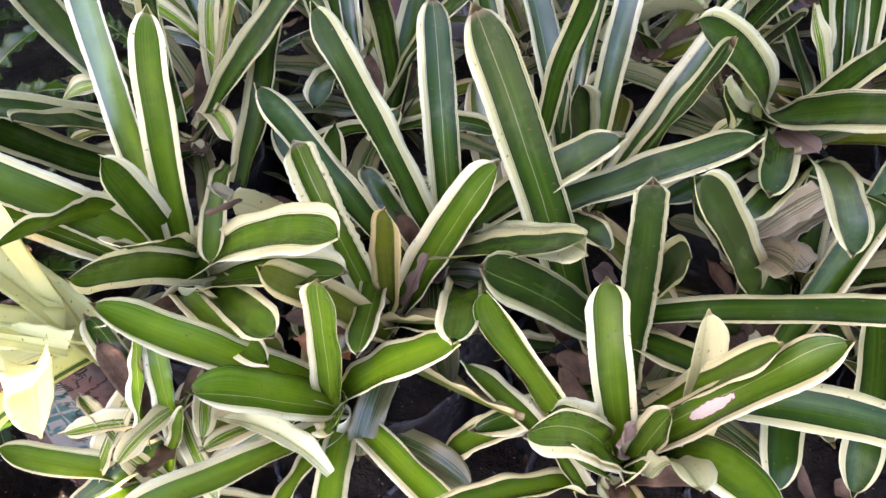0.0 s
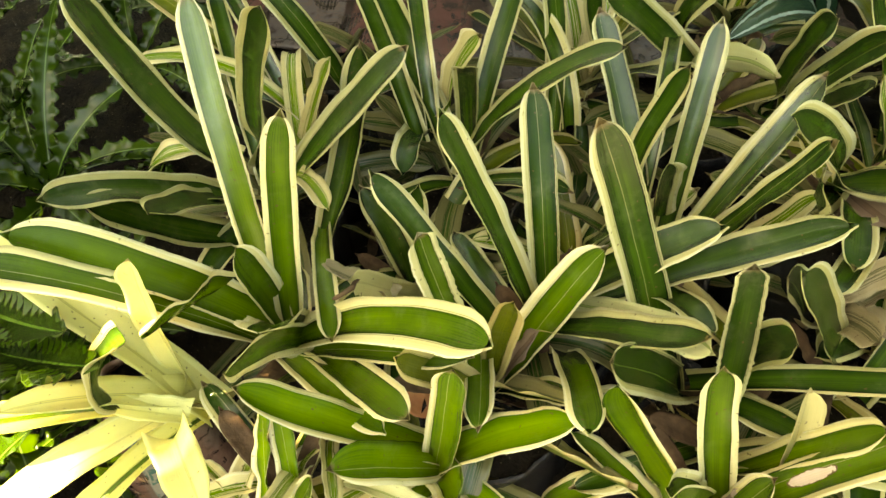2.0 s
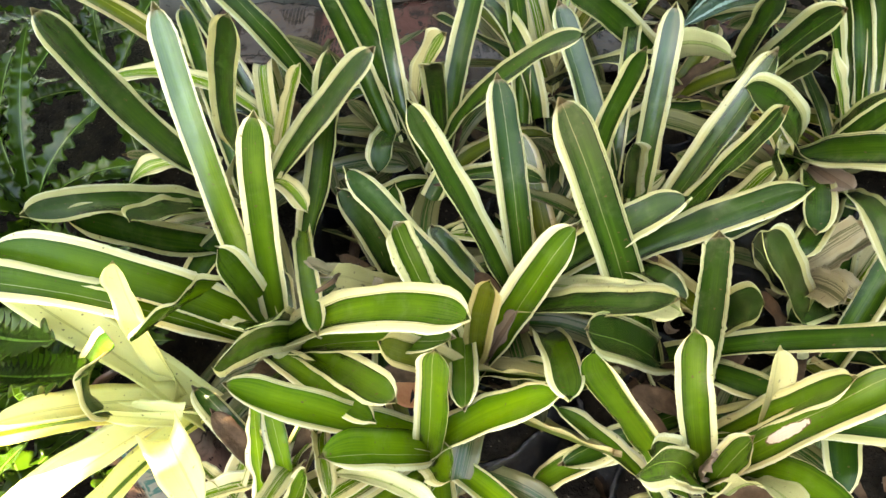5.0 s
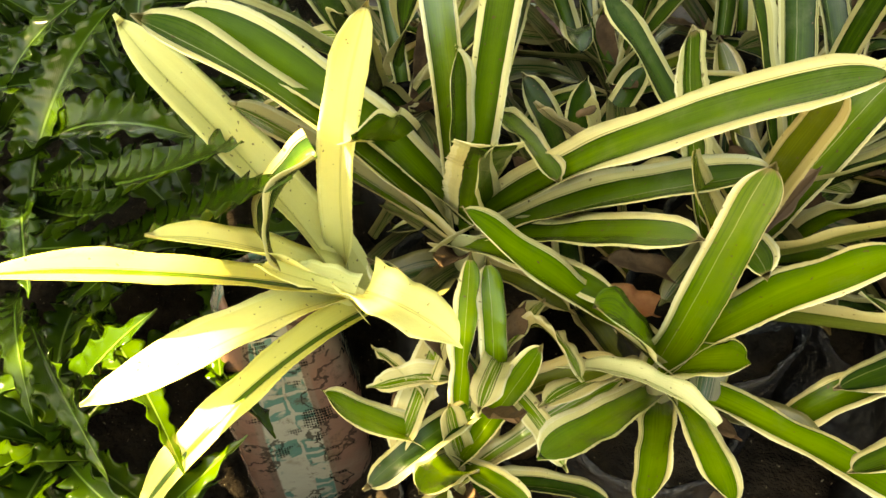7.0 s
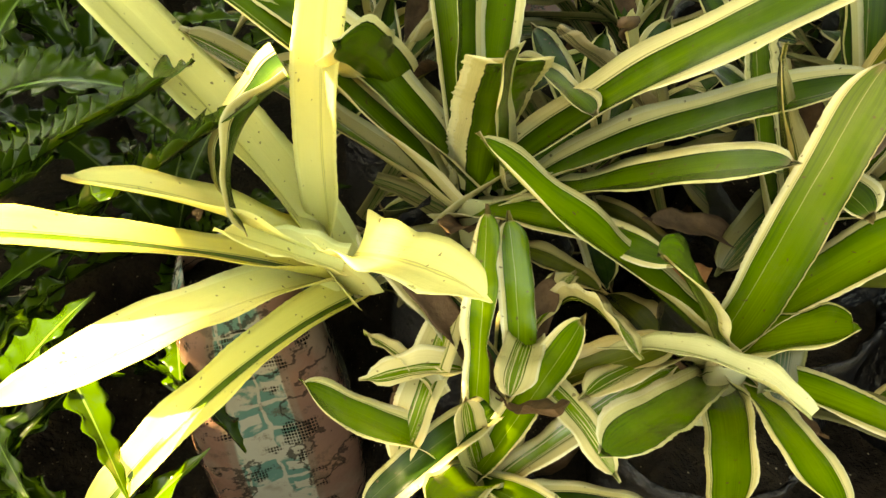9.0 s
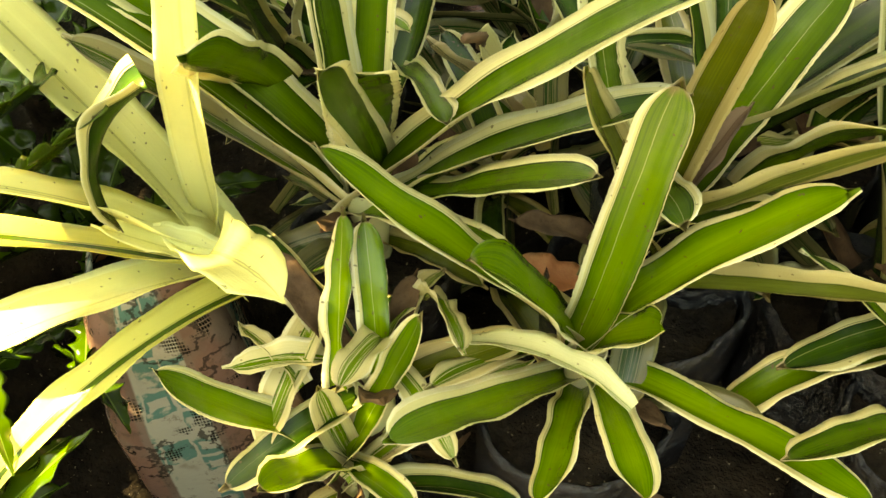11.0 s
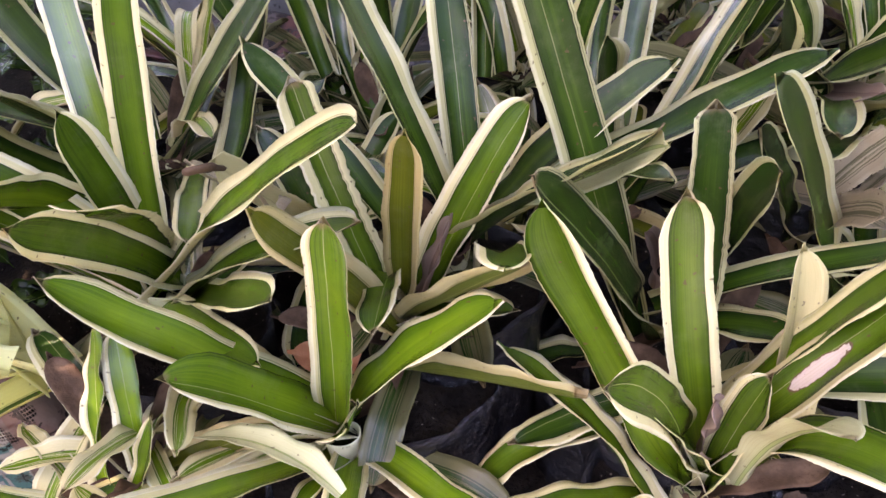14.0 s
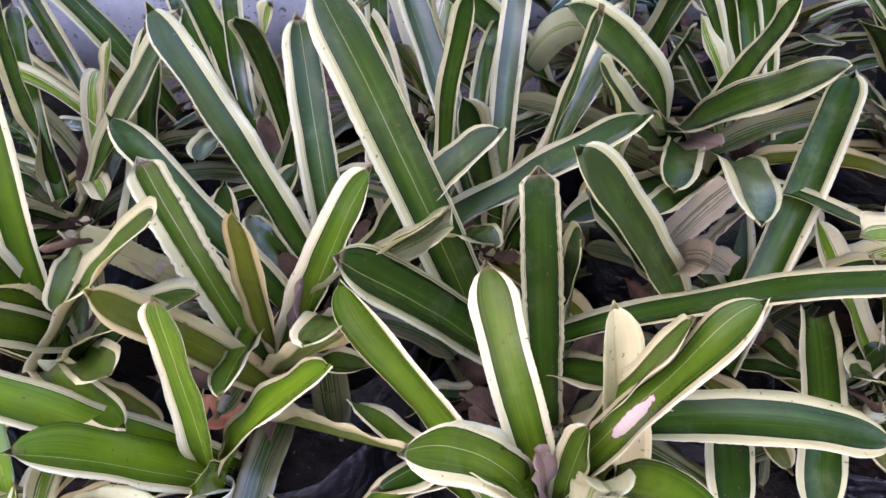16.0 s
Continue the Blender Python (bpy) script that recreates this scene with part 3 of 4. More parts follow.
def sheet(name, x, y, z, wide, deep, turn, material, label, category, height=0.02):
    bm = bmesh.new()
    uv_layer = bm.loops.layers.uv.new("UVMap")
    bmesh.ops.create_grid(bm, x_segments=26, y_segments=20, size=0.5)
    for v in bm.verts:
        u = (v.co.x + 0.5, v.co.y + 0.5)
        v.co = Vector((v.co.x * wide, v.co.y * deep, 0))
        v.co.z = height * (0.5 + noise.noise(Vector((v.co.x * 9 + x * 7, v.co.y * 9, 1))) + 0.4 * noise.noise(Vector((v.co.x * 30, v.co.y * 30, y))))
    for f in bm.faces:
        for loop in f.loops:
            loop[uv_layer].uv = (loop.vert.co.x / wide + 0.5, loop.vert.co.y / deep + 0.5)
    bmesh.ops.solidify(bm, geom=bm.faces[:], thickness=0.002)
    sack = thing(name, x, y, z, label, category)
    sack.rotation_euler = (0, 0, radians(turn))
    part("sheet", bm, material, sack)
    bm = bmesh.new()
    uv_layer = bm.loops.layers.uv.new("UVMap")
    rings = []
    for i in range(31):
        a = (i / 30 - 0.5) * wide
        c = Vector((a, -deep / 2 + 0.008 * noise.noise(Vector((a * 9, y, 2))), height * (0.5 + noise.noise(Vector((a * 9 + x * 7, -deep * 4.5, 1)))) + 0.006))
        rings.append([bm.verts.new(c + Vector((0, 0.011 * math.cos(k), 0.005 * math.sin(k)))) for k in (2 * math.pi * j / 8 for j in range(8))])
    for i, (p, q) in enumerate(zip(rings, rings[1:])):
        for j in range(8):
            f = bm.faces.new((p[j], p[(j + 1) % 8], q[(j + 1) % 8], q[j]))
            for loop, u in zip(f.loops, (i, i, i + 1, i + 1)):
                loop[uv_layer].uv = (u / 30, 0.02)
    part("hem", bm, material, sack)
    return sack


sheet("old_sack", 0.22, 1.14, 0.012, 0.75, 0.26, 4, brown_sack, "flattened brown printed plastic sack on the soil", "sack")
sheet("old_sack", -0.33, 1.19, 0.012, 0.30, 0.16, -8, brown_sack, "flattened brown printed plastic sack on the soil", "sack")

# ---- the bed: each rosette, its bag and its leaves ----
plant = bromeliad(-0.235, 0.422, 0.202, "large bromeliad rosette with broad cream-edged green leaves", lower=5, seed=1, reach=0.13)
vase(plant, 0, -0.008, 0.210, 0.017, pale_leaf)
grow_bag(-0.235, 0.422, 0.07, 0.142, 0.0)
leaf(plant, -0.0042, -0.0037, 0.1725, 53.0, 83.1, -9.2, 0.3, 0.298, 0.030, 40, "h")
leaf(plant, -0.0078, 0.0009, 0.1773, 111.4, 86.6, -41.6, -10.2, 0.367, 0.026, -5, "h")
leaf(plant, -0.0087, 0.0136, 0.1722, -94.9, 84.9, -9.9, 1.9, 0.214, 0.033, -120, "h")
leaf(plant, 0.0052, 0.0045, 0.1741, -169.6, 68.3, -30.8, -0.9, 0.312, 0.039, -20, "h")
leaf(plant, -0.0227, -0.0053, 0.1808, -17.8, 53.8, -15.7, -31.5, 0.374, 0.040, 25, "g")
leaf(plant, 0.0004, -0.0068, 0.2055, -75.8, 80.0, -34.4, -11.8, 0.165, 0.048, 0, "h", cut=True)
leaf(plant, -0.0996, -0.0844, 0.3492, 199.7, -19.4, -92.6, 28.3, 0.105, 0.034, 20, "n")
leaf(plant, -0.0033, 0.0006, 0.1712, -32.0, 51.4, -21.1, 2.3, 0.278, 0.040, 5, "h")
leaf(plant, 0.0183, 0.1205, 0.2248, -78.8, 38.8, -31.1, 2.2, 0.206, 0.022, -5, "h")
leaf(plant, 0.0124, 0.0146, 0.1746, -93.2, 65.3, -21.4, -2.0, 0.259, 0.032, -108, "h")
leaf(plant, -0.0067, -0.0045, 0.1709, -160.0, 64.8, -21.0, -0.5, 0.330, 0.036, -15, "g")
leaf(plant, 0.0005, -0.0030, 0.1674, -174.2, 50.5, -9.5, -2.8, 0.239, 0.033, 0, "m")
leaf(plant, -0.0555, 0.0135, 0.2790, -99.0, 47.0, -14.0, 0.0, 0.140, 0.040, 40, "h")
leaf(plant, -0.0241, 0.0005, 0.1721, -50.9, 46.0, -46.2, 11.4, 0.193, 0.029, 0, "h")
leaf(plant, 0.0024, 0.0072, 0.1737, -50.5, 42.3, -4.6, -1.0, 0.257, 0.034, 10, "h")
plant = bromeliad(-0.089, 0.298, 0.168, "low open bromeliad rosette with cream-edged bright green leaves", lower=2, seed=2, reach=0.13)
vase(plant, 0, -0.008, 0.176, 0.013, mid_variegated)
grow_bag(-0.089, 0.298, 0.07, 0.108, 1.3)
leaf(plant, -0.0095, 0.0021, 0.1376, -14.9, 81.1, 4.9, -0.1, 0.239, 0.030, 80, "v")
leaf(plant, 0.0121, 0.0126, 0.1429, -174.3, 53.8, -11.9, -3.9, 0.254, 0.037, 0, "v")
leaf(plant, 0.0119, 0.0097, 0.1391, -144.0, 62.9, -8.3, -1.1, 0.203, 0.038, -25, "v")
leaf(plant, -0.0098, 0.0043, 0.1386, -13.9, 72.6, -31.3, 0.5, 0.224, 0.036, 5, "v")
leaf(plant, -0.0005, 0.0019, 0.1365, -126.5, 44.1, -5.6, -6.4, 0.235, 0.028, 0, "v")
leaf(plant, 0.0092, -0.0769, 0.2169, 138.0, 23.6, -44.0, 33.8, 0.109, 0.022, 20, "c", pointed=0.9)
leaf(plant, 0.0003, 0.0135, 0.1388, -52.6, 32.8, -27.9, 8.9, 0.200, 0.028, 0, "v")
leaf(plant, 0.0046, 0.0038, 0.1337, -89.4, 53.9, -49.0, 2.2, 0.152, 0.028, -15, "v")
leaf(plant, 0.0031, -0.0029, 0.1307, -106.6, 52.4, -45.1, -7.5, 0.154, 0.028, 40, "v")
leaf(plant, -0.0043, 0.0089, 0.1351, -72.2, 69.8, -20.8, 0.2, 0.152, 0.035, 30, "v")
leaf(plant, -0.0042, 0.0105, 0.1355, -147.6, 61.1, -58.6, 2.7, 0.140, 0.028, 20, "m")
plant = bromeliad(-0.244, 0.238, 0.136, "small young bromeliad rosette with cream-edged green leaves", lower=3, seed=3, reach=0.11)
grow_bag(-0.244, 0.238, 0.05, 0.076, 2.6, foot=-0.07)
leaf(plant, 0.0063, 0.0132, 0.1107, -163.7, 56.9, -6.0, -3.5, 0.167, 0.026, 0, "v")
leaf(plant, 0.0042, 0.0108, 0.1068, -156.1, 77.5, 9.0, 0.1, 0.101, 0.021, -85, "m")
leaf(plant, -0.0090, 0.0037, 0.1087, 14.0, 66.5, -0.1, 1.3, 0.157, 0.022, 15, "v")
leaf(plant, -0.0018, -0.0001, 0.1036, 16.9, 45.3, -33.3, 7.4, 0.147, 0.022, 0, "m")
leaf(plant, -0.0037, 0.0095, 0.1065, -49.6, 60.2, -46.0, 1.3, 0.098, 0.019, 0, "v")
leaf(plant, 0.0037, 0.0033, 0.1069, -112.2, 72.2, -29.1, -0.3, 0.146, 0.029, -5, "v")
plant = bromeliad(-0.226, 0.270, 0.218, "small young bromeliad with narrow striped leaves", lower=4, seed=4, reach=0.13)
leaf(plant, -0.0189, -0.0104, 0.1876, 80.9, 68.6, -24.2, 3.5, 0.105, 0.019, -30, "v")
leaf(plant, 0.0049, -0.0031, 0.1897, 93.3, 73.1, -28.6, 4.2, 0.095, 0.020, 0, "v")
leaf(plant, 0.0023, 0.0099, 0.1887, 51.9, 45.8, -63.8, 1.2, 0.075, 0.019, -15, "m")
leaf(plant, -0.0280, 0.0537, 0.2008, -105.9, 10.8, -60.0, -11.8, 0.112, 0.024, 0, "m")
leaf(plant, -0.0270, 0.0073, 0.1880, -157.0, 44.0, -46.6, -2.4, 0.061, 0.021, 0, "m")
leaf(plant, -0.0400, -0.0121, 0.1887, 141.1, 45.7, -62.3, -3.6, 0.058, 0.016, 35, "m")
leaf(plant, 0.0048, 0.0110, 0.1818, -56.3, 41.4, -80.7, -2.3, 0.090, 0.018, 0, "m")
leaf(plant, 0.0124, 0.0196, 0.1927, -102.3, 59.2, -44.2, -4.2, 0.099, 0.022, 0, "m")
leaf(plant, 0.0341, 0.0420, 0.2046, -75.2, 61.7, -59.0, -0.9, 0.101, 0.021, -45, "m")
plant = bromeliad(-0.332, 0.364, 0.189, "bright yellow bromeliad rosette growing out of a printed sack", lower=0, seed=5, reach=0.22, cup=0)
grow_bag(-0.415, 0.400, 0.068, 0.150, radians(-72), printed, "grow bag made of an old printed sack with worn teal print", -0.20, 0.45)
leaf(plant, -0.0005, 0.0062, 0.1606, -33.5, 95.3, -28.1, 0.7, 0.292, 0.026, 110, "y")
leaf(plant, 0.0064, 0.0003, 0.1668, 163.9, 70.7, -31.7, -9.9, 0.278, 0.042, 0, "y")
leaf(plant, 0.0085, -0.0023, 0.1667, -146.7, 68.2, -33.5, 5.4, 0.213, 0.038, 0, "y")
leaf(plant, 0.0052, 0.0095, 0.1619, -149.3, 45.7, -20.9, -4.2, 0.282, 0.033, 0, "s")
leaf(plant, 0.0013, 0.0169, 0.1634, -127.5, 36.0, -29.1, -6.7, 0.237, 0.042, 0, "y")
leaf(plant, 0.0082, 0.0042, 0.1529, -131.4, 20.7, -60.6, -6.9, 0.244, 0.031, 0, "s")
leaf(plant, 0.0238, -0.0789, 0.2766, -53.7, 39.6, -19.3, 0.1, 0.118, 0.036, 0, "y")
leaf(plant, 0.0100, -0.0340, 0.2200, -172.0, 40.0, -10.0, 0.0, 0.075, 0.026, 0, "y")
plant = bromeliad(0.149, 0.243, 0.197, "bromeliad rosette with upright cream-edged leaves, one scarred pink", lower=2, seed=6, reach=0.13)
grow_bag(0.149, 0.243, 0.07, 0.137, 6.5)
leaf(plant, 0.0083, 0.0003, 0.1669, 133.3, 69.9, 9.5, -0.7, 0.226, 0.031, -35, "h")
leaf(plant, -0.0064, 0.0003, 0.1651, 167.6, 64.8, -0.3, -0.3, 0.258, 0.029, -100, "h")
leaf(plant, 0.0069, 0.0054, 0.1656, -164.7, 71.6, -20.0, 0.5, 0.164, 0.040, -15, "h")
leaf(plant, 0.0096, -0.0011, 0.1628, 9.2, 91.9, -16.5, -0.5, 0.119, 0.028, 15, "h")
leaf(plant, -0.0006, 0.0051, 0.1684, -8.0, 68.5, -7.6, 1.9, 0.244, 0.033, 5, "p")
leaf(plant, 0.0268, 0.0409, 0.1838, -37.1, 74.1, -4.4, -2.2, 0.192, 0.031, 20, "h")
leaf(plant, 0.0396, 0.0014, 0.1619, -58.2, 95.1, -85.3, -4.0, 0.158, 0.038, 10, "h")
leaf(plant, -0.0226, -0.0094, 0.1512, -159.8, 56.5, -56.0, 1.0, 0.177, 0.028, 30, "h")
leaf(plant, 0.0262, -0.0066, 0.1656, -99.8, 85.6, -33.4, 0.5, 0.196, 0.027, 5, "c")
leaf(plant, -0.0262, 0.0431, 0.1741, -173.5, 19.1, -85.8, -0.5, 0.143, 0.029, 0, "h")
leaf(plant, -0.0310, -0.0120, 0.1568, 146.1, 66.5, -44.3, 1.0, 0.158, 0.027, 20, "h")
leaf(plant, -0.0072, 0.0048, 0.1623, -147.7, 81.6, -35.4, -0.6, 0.207, 0.033, -60, "h")
leaf(plant, -0.0000, 0.0064, 0.1839, -121.9, 84.7, -12.7, 0.2, 0.096, 0.020, -95, "d")
plant = bromeliad(-0.039, 0.356, 0.229, "bromeliad rosette with spotted olive and cream-edged leaves", lower=2, seed=7, reach=0.13)
grow_bag(-0.039, 0.356, 0.07, 0.169, 7.8)
leaf(plant, -0.0026, 0.0056, 0.2009, 22.0, 65.9, -10.0, 1.1, 0.199, 0.039, 10, "h")
leaf(plant, -0.0002, 0.0064, 0.1964, -64.9, 88.4, -16.0, 0.2, 0.205, 0.026, 120, "o")
leaf(plant, -0.0103, 0.0086, 0.2032, 144.6, 68.3, 8.1, -1.2, 0.202, 0.030, -15, "g", cut=True)
leaf(plant, 0.0000, -0.0100, 0.2030, -162.5, 67.2, -8.7, 23.6, 0.191, 0.030, -55, "o")
leaf(plant, -0.0670, 0.1060, 0.2050, -128.0, 59.0, 0.0, 0.0, 0.160, 0.024, -70, "z", cut=True)
leaf(plant, -0.0122, 0.0511, 0.2249, -87.7, 42.0, -22.0, -6.6, 0.145, 0.027, 20, "h")
leaf(plant, -0.0086, 0.0131, 0.2024, -51.7, 51.8, -2.3, 0.7, 0.202, 0.033, -35, "k")
leaf(plant, 0.0623, 0.0297, 0.2171, -87.5, 65.6, -32.6, -7.2, 0.224, 0.029, 0, "h")
leaf(plant, -0.0102, 0.0053, 0.1945, -28.0, 60.7, -47.7, 0.9, 0.121, 0.028, -10, "h")
leaf(plant, -0.0057, -0.0157, 0.1842, -46.2, 38.2, -9.9, 5.6, 0.176, 0.040, -60, "k")
leaf(plant, 0.0072, 0.0083, 0.2150, -13.5, 74.6, -2.5, -0.3, 0.104, 0.018, 20, "d")
leaf(plant, -0.0453, 0.0013, 0.1620, 170.0, 24.0, -6.0, 8.0, 0.050, 0.028, -15, "t")
leaf(plant, -0.0913, 0.0643, 0.2700, 175.0, 48.0, -16.0, 0.0, 0.075, 0.030, 30, "e", cut=True)
plant = bromeliad(-0.002, 0.407, 0.268, "tall bromeliad with long narrow cream-edged leaves", lower=5, seed=8, reach=0.13)
grow_bag(-0.002, 0.407, 0.07, 0.208, 9.1)
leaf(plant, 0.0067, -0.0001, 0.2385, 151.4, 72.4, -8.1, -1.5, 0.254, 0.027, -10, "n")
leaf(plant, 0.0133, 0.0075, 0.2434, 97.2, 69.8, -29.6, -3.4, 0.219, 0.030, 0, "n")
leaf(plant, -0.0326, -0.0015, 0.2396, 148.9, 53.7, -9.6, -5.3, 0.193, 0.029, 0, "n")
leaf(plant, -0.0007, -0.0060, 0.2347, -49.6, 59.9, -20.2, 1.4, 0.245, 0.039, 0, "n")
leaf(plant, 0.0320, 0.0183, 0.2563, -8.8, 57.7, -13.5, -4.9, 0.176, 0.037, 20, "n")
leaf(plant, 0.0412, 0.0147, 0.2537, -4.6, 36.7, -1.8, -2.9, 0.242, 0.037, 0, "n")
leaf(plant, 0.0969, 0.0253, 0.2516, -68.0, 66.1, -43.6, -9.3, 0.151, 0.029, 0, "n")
plant = bromeliad(0.132, 0.367, 0.191, "bromeliad with one very long dark green leaf", lower=2, seed=9, reach=0.13)
grow_bag(0.132, 0.367, 0.07, 0.131, 10.4)
leaf(plant, -0.0002, -0.0001, 0.1656, 153.4, 74.6, -5.7, -0.7, 0.348, 0.039, -35, "n")
leaf(plant, -0.0953, 0.0383, 0.2780, -50.3, 43.8, 4.4, -26.1, 0.201, 0.026, 45, "c")
leaf(plant, 0.0167, 0.0020, 0.1660, -141.5, 64.8, -12.4, -0.4, 0.277, 0.039, -50, "n")
leaf(plant, 0.0218, 0.0263, 0.1974, -132.1, 86.0, -38.0, -0.2, 0.096, 0.018, -80, "d")
plant = bromeliad(0.160, 0.316, 0.220, "bromeliad with long arching cream-edged leaves", lower=2, seed=10, reach=0.13)
grow_bag(0.160, 0.316, 0.07, 0.160, 11.7)
leaf(plant, -0.0003, -0.0063, 0.1878, 90.7, 76.4, -12.0, -2.6, 0.200, 0.028, 0, "n", cut=True)
leaf(plant, 0.0220, 0.0457, 0.2100, -94.0, 90.0, -34.9, -2.8, 0.178, 0.036, 95, "n")
leaf(plant, -0.0155, 0.0413, 0.2096, -23.4, 47.8, -34.6, 4.5, 0.293, 0.030, -5, "n")
leaf(plant, 0.0213, -0.0199, 0.1855, -15.7, 42.4, -58.5, 0.5, 0.214, 0.039, 10, "n")
leaf(plant, 0.1444, 0.0094, 0.1590, -106.0, 24.0, -40.0, 0.0, 0.103, 0.034, 0, "n")
leaf(plant, 0.2344, 0.0684, 0.1930, -110.0, 10.0, -40.0, 0.0, 0.173, 0.034, 0, "n")
leaf(plant, 0.0007, 0.0292, 0.1968, -48.9, 59.4, -55.2, 0.7, 0.127, 0.031, 0, "n")
leaf(plant, 0.0474, -0.0568, 0.1807, 112.2, 80.7, -6.3, -0.5, 0.157, 0.034, 0, "z")
plant = bromeliad(0.298, 0.383, 0.190, "upright dark green bromeliad with cream edges", lower=5, seed=11, reach=0.13)
grow_bag(0.298, 0.383, 0.07, 0.130, 13.0)
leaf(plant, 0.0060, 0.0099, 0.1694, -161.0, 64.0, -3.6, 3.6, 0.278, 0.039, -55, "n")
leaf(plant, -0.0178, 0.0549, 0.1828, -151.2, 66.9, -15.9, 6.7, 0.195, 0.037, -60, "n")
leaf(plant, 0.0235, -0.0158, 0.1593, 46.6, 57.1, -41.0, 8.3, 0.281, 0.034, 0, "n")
leaf(plant, -0.0165, 0.0518, 0.1807, -92.5, 76.8, -41.7, -1.0, 0.150, 0.030, 55, "e", cut=True)
leaf(plant, -0.0260, 0.0820, 0.2220, -69.0, 33.0, -16.0, 0.0, 0.101, 0.036, 0, "e", cut=True)
plant = bromeliad(0.315, 0.535, 0.283, "bromeliad rosette with arching leaves and a dry pinkish leaf", lower=6, seed=12, reach=0.18)
grow_bag(0.315, 0.535, 0.07, 0.223, 14.3)
leaf(plant, -0.0018, 0.0050, 0.2525, -150.8, 75.1, -41.3, 0.2, 0.236, 0.038, -60, "n")
leaf(plant, -0.0052, 0.0173, 0.2639, -71.7, 47.1, -7.1, -0.4, 0.225, 0.038, 40, "n")
leaf(plant, 0.0257, -0.0282, 0.2438, -105.6, 59.2, -53.3, -1.6, 0.244, 0.031, 0, "n")
leaf(plant, 0.0083, 0.0075, 0.2539, -110.0, 48.5, -45.7, -5.4, 0.163, 0.031, 0, "n")
leaf(plant, 0.0135, 0.0054, 0.2568, -57.9, 71.6, -8.4, -0.9, 0.185, 0.027, 65, "n")
leaf(plant, 0.0085, 0.0234, 0.2618, -98.6, 28.1, 6.2, 6.5, 0.125, 0.024, 35, "d")
leaf(plant, -0.0050, 0.0180, 0.2634, -129.6, 33.4, 19.5, 5.5, 0.242, 0.040, -60, "n")
leaf(plant, 0.0335, -0.0181, 0.2448, -124.4, 35.0, -20.3, -8.4, 0.187, 0.027, 5, "n")
leaf(plant, -0.0388, -0.1146, 0.2600, 6.0, 58.0, -16.0, 0.0, 0.064, 0.026, 40, "e", cut=True)
leaf(plant, -0.0108, -0.1196, 0.2550, 11.0, 54.0, -16.0, 0.0, 0.052, 0.016, -30, "e", cut=True)
plant = bromeliad(0.141, 0.535, 0.200, "crowded bromeliad rosette with cream-edged dark green leaves", lower=6, seed=13, reach=0.18)
grow_bag(0.141, 0.535, 0.07, 0.140, 15.6)
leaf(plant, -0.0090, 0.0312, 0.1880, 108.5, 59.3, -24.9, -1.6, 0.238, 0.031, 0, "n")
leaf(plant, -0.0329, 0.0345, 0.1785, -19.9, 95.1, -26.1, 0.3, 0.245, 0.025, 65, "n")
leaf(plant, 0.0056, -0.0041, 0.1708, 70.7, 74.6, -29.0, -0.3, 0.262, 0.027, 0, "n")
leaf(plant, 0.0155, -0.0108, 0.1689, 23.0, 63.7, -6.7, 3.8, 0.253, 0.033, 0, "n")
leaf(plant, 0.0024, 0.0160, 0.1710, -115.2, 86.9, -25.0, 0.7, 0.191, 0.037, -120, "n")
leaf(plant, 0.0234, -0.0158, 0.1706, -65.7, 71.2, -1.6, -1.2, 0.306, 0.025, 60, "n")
leaf(plant, 0.0753, -0.0048, 0.1820, -49.8, 61.8, 14.3, -3.4, 0.164, 0.026, 50, "m")
leaf(plant, -0.0078, 0.0523, 0.2211, 75.2, 62.6, -118.1, -3.2, 0.302, 0.020, 0, "n")
plant = bromeliad(0.250, 0.779, 0.200, "crowded bromeliad rosette with cream-edged dark green leaves", lower=6, seed=14, reach=0.18)
grow_bag(0.250, 0.779, 0.07, 0.140, 16.9)
leaf(plant, 0.0012, 0.0060, 0.1759, -162.0, 59.8, -17.9, 0.9, 0.276, 0.038, -65, "n")
leaf(plant, -0.0497, 0.0399, 0.1820, -81.9, 93.0, -52.4, -0.7, 0.228, 0.036, 95, "n")
leaf(plant, -0.0414, 0.0200, 0.1722, -73.2, 71.4, -52.4, -0.4, 0.243, 0.037, -75, "c")
leaf(plant, -0.1003, 0.0397, 0.1747, 158.4, 46.2, 58.6, -0.1, 0.202, 0.028, -65, "n")
plant = bromeliad(0.332, 0.740, 0.200, "crowded bromeliad rosette with cream-edged dark green leaves", lower=6, seed=15, reach=0.18)
grow_bag(0.332, 0.740, 0.07, 0.140, 18.2)
leaf(plant, -0.0127, 0.0115, 0.1705, -99.7, 79.7, -24.6, 0.1, 0.239, 0.037, 105, "n")
leaf(plant, -0.0049, 0.0049, 0.1710, -80.4, 69.2, -14.4, -0.3, 0.256, 0.037, 95, "n")
leaf(plant, 0.0229, -0.0065, 0.1707, -95.0, 62.5, -16.9, -2.9, 0.211, 0.038, 55, "n")
plant = thing("calathea", 0.436, 0.911, 0, "dark green calathea with two silver stripes on each leaf", "plant")
stem(plant, 0.160, 0.008, litter_brown)
grow_bag(0.436, 0.911, 0.06, 0.110, 0.7)
leaf(plant, 0.0060, 0.0077, 0.1544, -139.7, 61.9, -66.3, 2.6, 0.343, 0.046, -40, "w")
leaf(plant, 0.0004, 0.0034, 0.1371, -151.1, 75.2, -14.0, 0.6, 0.199, 0.040, -120, "w")
plant = bromeliad(0.427, 0.640, 0.200, "crowded bromeliad rosette with cream-edged dark green leaves", lower=6, seed=17, reach=0.18)
